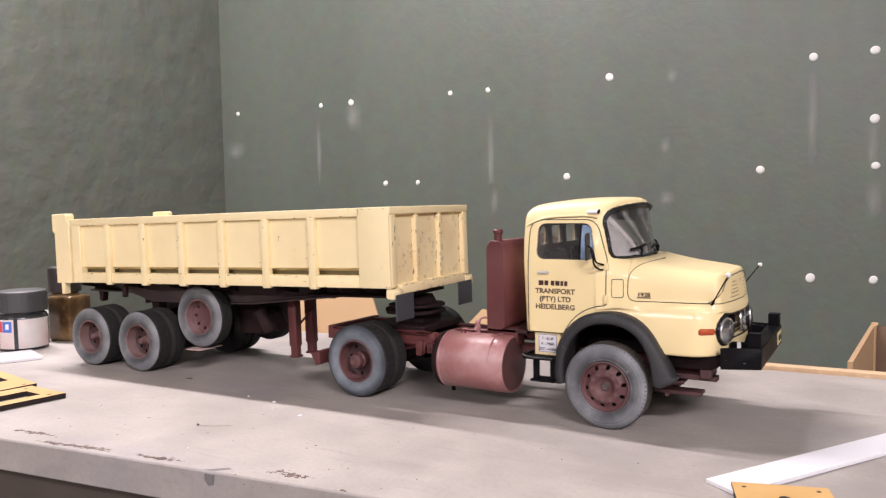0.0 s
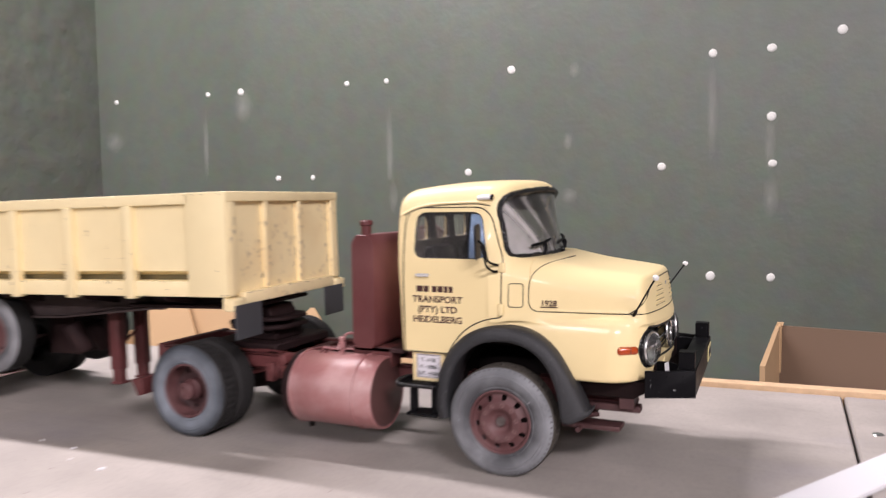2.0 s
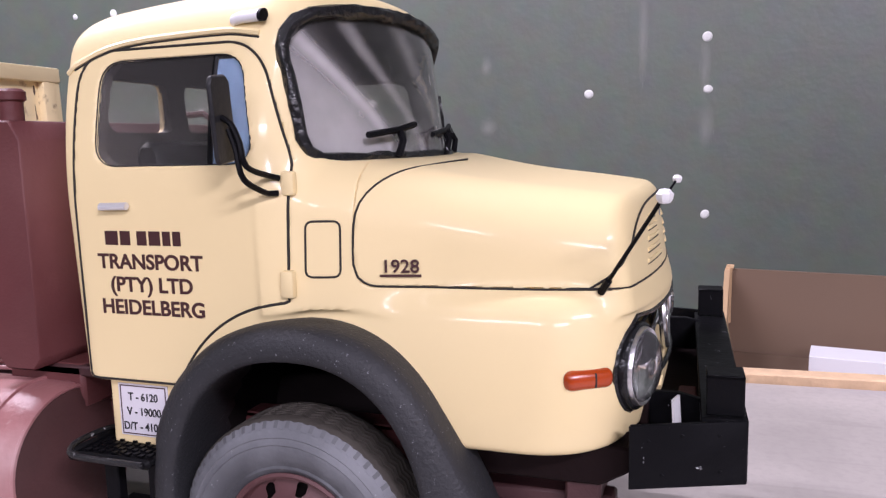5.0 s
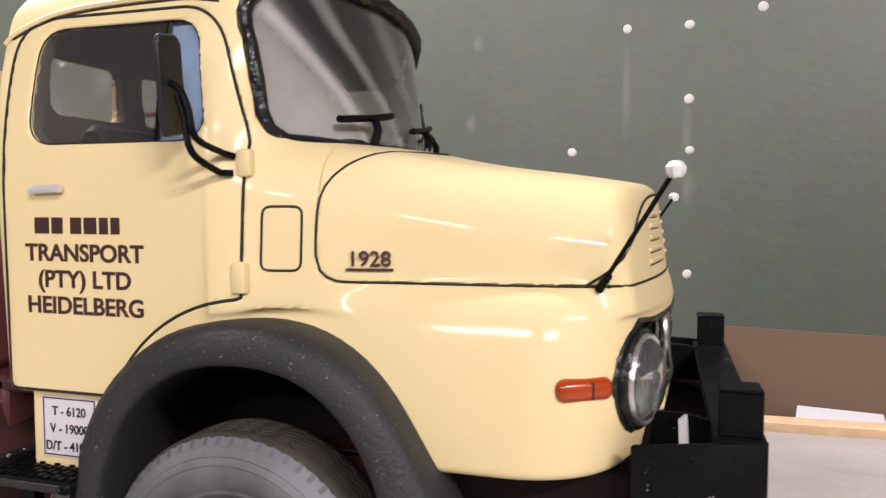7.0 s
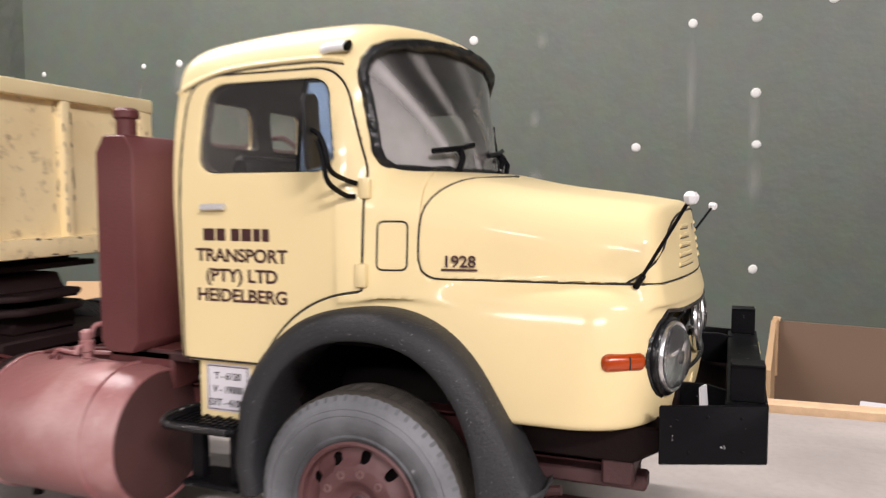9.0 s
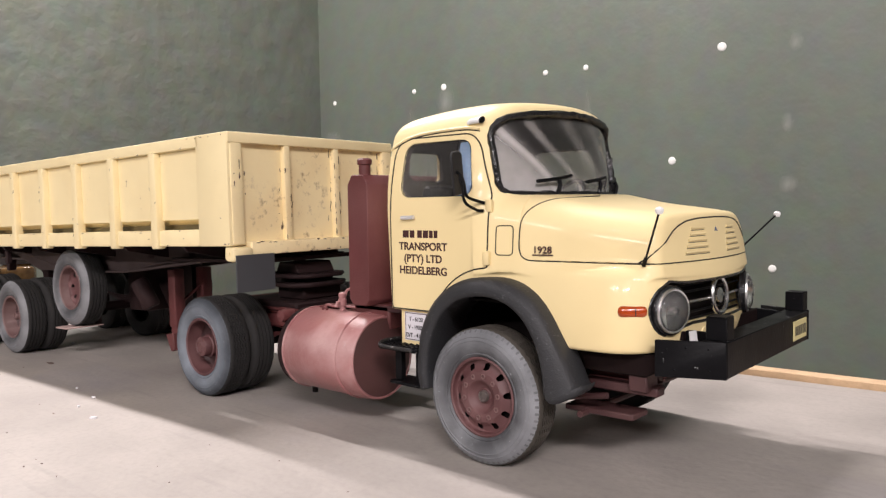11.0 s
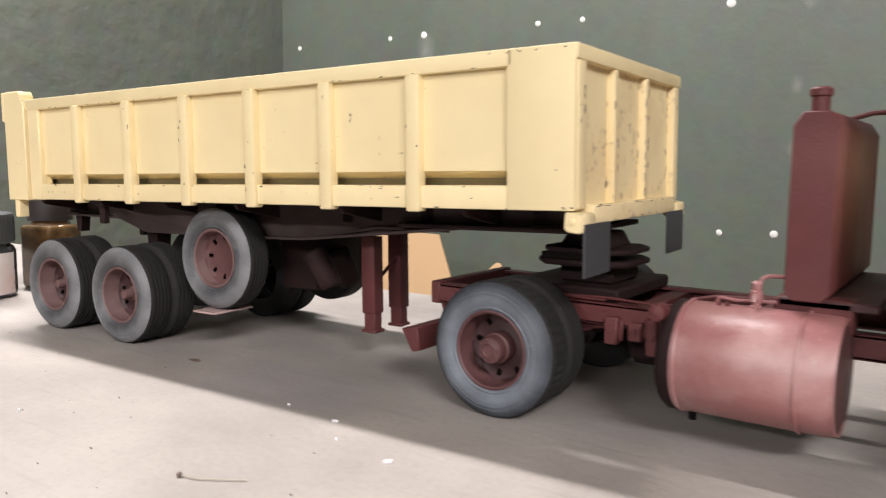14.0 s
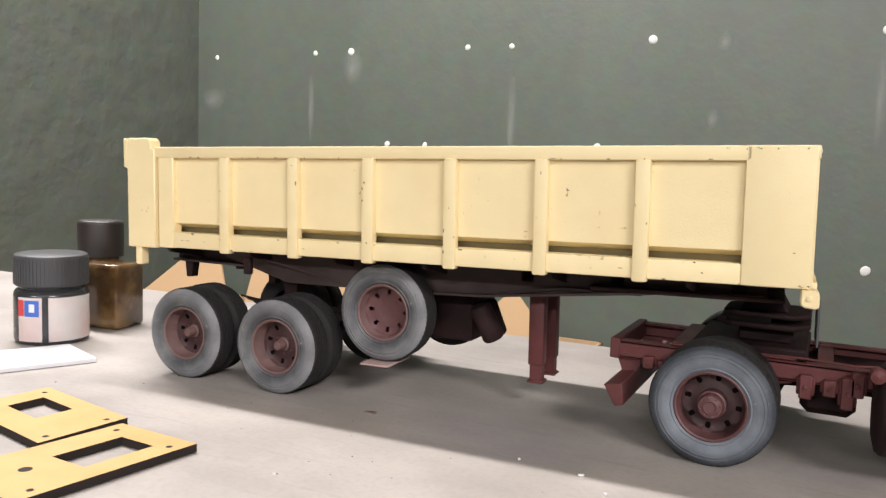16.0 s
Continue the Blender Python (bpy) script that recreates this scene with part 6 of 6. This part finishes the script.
PLY_TOP = surface("laser_cut_plywood", (0.60, 0.37, 0.145), 0.6, vary=0.12, scale=90, bump=0.15, tint=(0.50, 0.29, 0.09, 0.45), tint_scale=60)
BURNT = surface("burnt_plywood_edge", (0.016, 0.010, 0.008), 0.8, vary=0.3)


def curved_patch(radius, a0, a1, z0, z1, n=14):
    return sheet(lambda a, z: (radius * math.cos(a), radius * math.sin(a), z), np.linspace(a0, a1, n), (z0, (z0 + z1) / 2, z1))


jar = thing("paint_jar", "round glass paint jar with a dark grey lid and smeared label", "paint jar", pose(-0.517, -0.003, 0, 0, 0, -36))
part("jar_glass", lathe([(0.01, 0), (17.5, 0), (19.2, 1.2), (19.6, 3), (19.6, 27.5), (18.4, 30), (16.8, 31), (16.8, 33.5), (0.01, 33.5)], 44, "z"), JAR_PAINT, jar)
part("lid", lathe([(0.01, 50.2), (17.6, 50.2), (18.9, 49.4), (19.2, 48), (19.2, 33), (18.6, 32.4), (0.01, 32.4)], 44, "z"), JAR_GREY, jar, "dark grey ribbed plastic lid")
bm = bmesh.new()
for k in range(60):
    a = 2 * math.pi * k / 60
    bm_box(bm, (19.0, -0.45, 33.5), (19.5, 0.45, 48.0), 0, 1, Matrix.Rotation(a, 4, "Z"))
part("lid_ribs", bm, JAR_GREY, jar, smooth=0)
part("label", curved_patch(19.75, -1.0, 1.35, 2.5, 27.0, 24), LABEL, jar, "white label, smeared with dark paint")
part("label_print", curved_patch(19.85, -1.0, -0.78, 16.5, 25.5, 5), LOGO_RED, jar)
part("label_print", curved_patch(19.85, -0.76, -0.34, 16.5, 25.5, 7), LOGO_BLUE, jar)
part("label_mark", curved_patch(19.9, -0.62, -0.46, 19, 23.5, 5), FOAM, jar)
part("paint_drip", curved_patch(19.95, -0.26, -0.10, 2.5, 28.0, 4), JAR_PAINT, jar)

bottle = thing("brown_bottle", "square brown glass bottle on the bench", "bottle", pose(-0.5215, 0.043, 0, 0, 0, 12))
part("bottle_glass", box((-13.5, -13, 0), (13.5, 13, 40.5), 3.0, 3), BROWN_GLASS, bottle)
jar2 = thing("dark_jar", "small jar with a tall dark brown lid", "jar", pose(-0.551, 0.058, 0))
part("jar_glass", lathe([(0.01, 0), (13, 0), (14.5, 1.5), (14.5, 36), (11, 41), (0.01, 41)], 32, "z"), BROWN_GLASS, jar2)
part("lid", lathe([(0.01, 64.5), (12.6, 64.5), (14.0, 63.4), (14.3, 62), (14.3, 41), (0.01, 41)], 36, "z"), DARK_LID, jar2)


def plate_with_window(points, window, t):
    """A flat quadrilateral plate with one quadrilateral opening; slot 0 is the top, slot 1 the burnt edges."""
    bm = bmesh.new()
    o0, o1 = ([bm.verts.new((x, y, z)) for x, y in points] for z in (0, t))
    i0, i1 = ([bm.verts.new((x, y, z)) for x, y in window] for z in (0, t))
    n = len(points)
    for k in range(n):
        j = (k + 1) % n
        bm.faces.new((o1[k], o1[j], i1[j], i1[k]))
        bm.faces.new((o0[j], o0[k], i0[k], i0[j])).material_index = 1
        bm.faces.new((o0[k], o0[j], o1[j], o1[k])).material_index = 1
        bm.faces.new((i0[j], i0[k], i1[k], i1[j])).material_index = 1
    bmesh.ops.recalc_face_normals(bm, faces=bm.faces)
    return bm


def cut_plate(origin, u, v, lu, lv, win, holes, label, t=3.1):
    """A laser-cut plate: a corner, its two directions, lengths, a window and bolt holes in parts of the lengths."""
    U, V = Vector(u).normalized(), Vector(v).normalized()
    at = lambda a, b: Vector(origin) + U * lu * a + V * lv * b
    quad = [at(0, 0), at(1, 0), at(1, 1), at(0, 1)]
    w = [at(win[0], win[1]), at(win[2], win[1]), at(win[2], win[3]), at(win[0], win[3])]
    ob = thing("laser_cut_plate", label, "wood plate", pose(0, 0, 0.0002), plate_with_window(quad, w, t), PLY_TOP, "laser-cut plates", smooth=0)
    ob.data.materials.append(BURNT)
    for a, b, r in holes:
        p = at(a, b)
        part("bolt_hole", lathe([(0.01, t + 0.02), (r, t + 0.02), (r, t - 0.5)], 14, "z", centre=(p.x, p.y, 0)), BURNT, ob)
    return ob


cut_plate((-362.0, -84.5), (-0.985, 0.17), (-0.09, -0.995), 62, 36, (0.42, 0.24, 0.80, 0.66), ((0.07, 0.18, 1.2), (0.07, 0.86, 1.2), (0.90, 0.14, 1.2)), "yellow laser-cut plywood plate with burnt black edges")
cut_plate((-318.9, -91.4), (-0.9995, 0.03), (-0.14, -0.99), 39.5, 64, (0.24, 0.16, 0.66, 0.56), ((0.12, 0.12, 1.2), (0.86, 0.1, 1.2), (0.12, 0.88, 1.2), (0.86, 0.90, 1.2), (0.55, 0.74, 2.2)),
          "yellow laser-cut plywood plate with a rectangular window")
cut_plate((72.5, -53.5), (0.955, 0.29), (0.29, -0.955), 36, 60, (0.26, 0.42, 0.74, 0.72), ((0.12, 0.08, 0.9), (0.88, 0.08, 0.9), (0.5, 0.24, 2.2)), "yellow laser-cut plywood plate lying by a white strip")

bm = prism([(62, -51), (76, -61), (76 + 0.512 * 205, -61 + 0.859 * 205), (62 + 0.512 * 205, -51 + 0.859 * 205)], 0.2, 1.9, 0.1, "z")
thing("white_card_strip", "long narrow strip of white foam card", "card strip", None, bm, FOAM, smooth=0)
bm = prism([(-453, -25), (-491, -12), (-524, -84), (-486, -97)], 0.2, 2.4, 0.15, "z")
thing("white_card_sheet", "small piece of white foam card lying flat", "card", None, bm, FOAM, smooth=0)


def slab(a, b, c, d, t=5.0):
    """A flat cardboard panel through four corners."""
    bm = bmesh.new()
    P = [Vector(p) for p in (a, b, c, d)]
    n = (P[1] - P[0]).cross(P[3] - P[0]).normalized() * t
    q = [bm.verts.new(p) for p in P] + [bm.verts.new(p + n) for p in P]
    for f in ((0, 1, 2, 3), (7, 6, 5, 4), (0, 4, 5, 1), (1, 5, 6, 2), (2, 6, 7, 3), (3, 7, 4, 0)):
        bm.faces.new([q[i] for i in f])
    bmesh.ops.recalc_face_normals(bm, faces=bm.faces)
    return bm


FZ = FLOOR_Z * 1000
crate = thing("cardboard_box", "large open brown cardboard box behind the bench", "cardboard box", group="cardboard boxes")
rim = -55
corners = [(94, 782), (84, 520), (580, 400), (640, 690)]
for k in range(4):
    a, b = corners[k], corners[(k + 1) % 4]
    low = rim if k in (0, 3) else rim - 70
    part("panel", slab((*a, FZ), (*b, FZ), (*b, low), (*a, rim if k == 0 else low), 5), CARD_SHADED if k == 3 else CARD, crate)
part("corner_fold", rod([(92, 780, rim - 60), (92.5, 781, rim - 4), (94, 782, rim + 2), (97, 782.5, rim + 1)], 4.2, 8), CARD, crate, "bent cardboard at the corner of the box")
part("base", prism([(100, 776), (90, 526), (576, 408), (632, 684)], -150, -146, 0, "z"), CARD_SHADED, crate)
thing("paper_slip", "folded slip of white paper in the cardboard box", "paper", None, prism([(165, 690), (240, 680), (246, 722), (172, 734)], -145.5, -124, 0.5, "z"), FOAM, smooth=0)

crate2 = thing("cardboard_box", "open brown cardboard box with raised flaps", "cardboard box", group="cardboard boxes")
x0, x1, y0, y1, zt = -1700, -560, 1040, 1400, -262
for a, b in (((x0, y0), (x0, y1)), ((x0, y1), (x1, y1)), ((x1, y1), (x1, y0)), ((x1, y0), (x0, y0))):
    part("panel", slab((*a, FZ), (*b, FZ), (*b, zt), (*a, zt), 6), CARD, crate2)
FLAPS = [((-1690, 1050, zt), (-1330, 1050, zt), (-1420, 1110, -124), (-1550, 1110, -134)), ((-1310, 1050, zt), (-1085, 1050, zt), (-1188, 1100, -96), (-1300, 1100, -100)),
         ((-1190, 1090, zt), (-900, 1090, zt), (-1000, 1130, -72), (-1180, 1130, -70)), ((-990, 1060, zt), (-690, 1060, zt), (-826, 1100, -117), (-834, 1100, -117)),
         ((-800, 1070, zt), (-520, 1070, zt), (-660, 1105, -118), (-668, 1105, -118))]
for f in FLAPS:
    part("flap", slab(*f, 5), CARD, crate2)

# scuffed brown flakes along the front edge, crumbs on the bench
q = random.Random(21)


def flake(bm, x, y, r, h=0.14, z=0.02):
    n = q.randint(6, 9)
    k = q.uniform(0.35, 0.7)
    a0 = q.uniform(0, 6.28)
    vs = []
    for i in range(n):
        a = 2 * math.pi * i / n
        rr2 = r * q.uniform(0.55, 1.15)
        u, v = rr2 * math.cos(a), k * rr2 * math.sin(a)
        vs.append(bm.verts.new((x + u * math.cos(a0 * 0.15) - v * math.sin(a0 * 0.15), y + u * math.sin(a0 * 0.15) + v * math.cos(a0 * 0.15), z + h)))
    low = [bm.verts.new((v.co.x, v.co.y, z)) for v in vs]
    bm.faces.new(vs)
    for i in range(n):
        j = (i + 1) % n
        bm.faces.new((low[i], low[j], vs[j], vs[i]))


SCUFF = surface("flaked_brown_paint", (0.12, 0.078, 0.064), 0.75, vary=0.5, scale=220, bump=0.4, tint=(0.26, 0.20, 0.17, 0.5), tint_scale=140)
bm = bmesh.new()
for cx, cy, rx, ry, n in ((-265, -144.6, 14, 1.9, 60), (-236, -150.5, 12, 1.6, 60), (-215, -146.5, 13, 2.0, 80), (-169, -140.2, 13, 1.9, 70), (-98.6, -126.4, 11, 3.0, 60), (-66, -131, 4, 0.8, 6)):
    for _ in range(n):
        dx = max(-1.1, min(1.1, q.gauss(0, 0.5))) * rx
        flake(bm, cx + dx, max(cy + 0.14 * dx + q.gauss(0, 0.45) * ry, edge_near(cx + dx) + 1.2), q.choice((0.4, 0.5, 0.6, 0.8, 1.1, 1.5)), q.uniform(0.03, 0.16))
thing("paint_flakes", "patches of flaked brown paint along the bench edge", "paint flakes", None, bm, SCUFF, kind="stuff", smooth=0)
bm = bmesh.new()
for _ in range(90):
    flake(bm, q.uniform(-440, 130), q.uniform(-150, -30), q.choice((0.25, 0.3, 0.4, 0.5)), q.uniform(0.1, 0.3))
thing("crumbs", "dark crumbs scattered on the bench", "crumbs", None, bm, SCUFF, kind="stuff", smooth=0)
bm = bmesh.new()
for x, y, r in ((-181.3, -49.9, 0.8), (-158.3, -53.9, 1.5), (-282.4, -93.1, 0.6), (-193, -38.5, 1.2), (-217, -35.6, 0.6), (-348, 18, 0.9), (-168, -124, 0.5)):
    flake(bm, x, y, r, 0.7)
thing("white_crumbs", "small white crumbs of filler on the bench", "crumbs", None, bm, FOAM, kind="stuff", smooth=0)
thing("sawdust_blot", "dark flat chip lying under the trailer", "chip", None, (lambda b: (flake(b, -291, -18.5, 3.4, 0.5), b)[1])(bmesh.new()), SCUFF, smooth=0)

# a grey patch where the paint has come off over the edge
BARE = surface("bare_grey_board", (0.19, 0.18, 0.178), 0.8, vary=0.25, scale=160, bump=0.3)
ob = thing("bare_patch", "grey bare patch on the worn bench edge", "bare patch", None, prism([(-138, edge_near(-138) + 0.9), (-132.5, edge_near(-132.5) + 0.9), (-126.5, -134.2), (-129.5, -133.6), (-133.4, -137)], 0.01, 0.07, 0, "z"), BARE, smooth=0)
part("lower_patch", prism([(-136.5, -1.2), (-131, -1.2), (-131.6, -5.6), (-134.4, -6.4), (-136.8, -4.0)], edge_near(-134) - 0.45, edge_near(-134) + 0.6, 0), BARE, ob, smooth=0)

# a straw and a chip of wood on the bench
STRAW = surface("dry_straw", (0.42, 0.38, 0.32), 0.7, vary=0.2)
straw = thing("straw", "thin dry straw with a dark knot lying on the bench", "straw")
part("stalk", rod([(-195, -93.8, 0.4), (-190, -92.6, 0.4), (-185, -89.5, 0.4), (-179, -85.4, 0.3)], 0.22, 6), STRAW, straw)
part("knot", lathe([(0.01, -0.7), (0.7, -0.4), (0.8, 0.1), (0.5, 0.5), (0.01, 0.6)], 9, "z", centre=(-195.4, -94, 0.7)), SCUFF, straw)
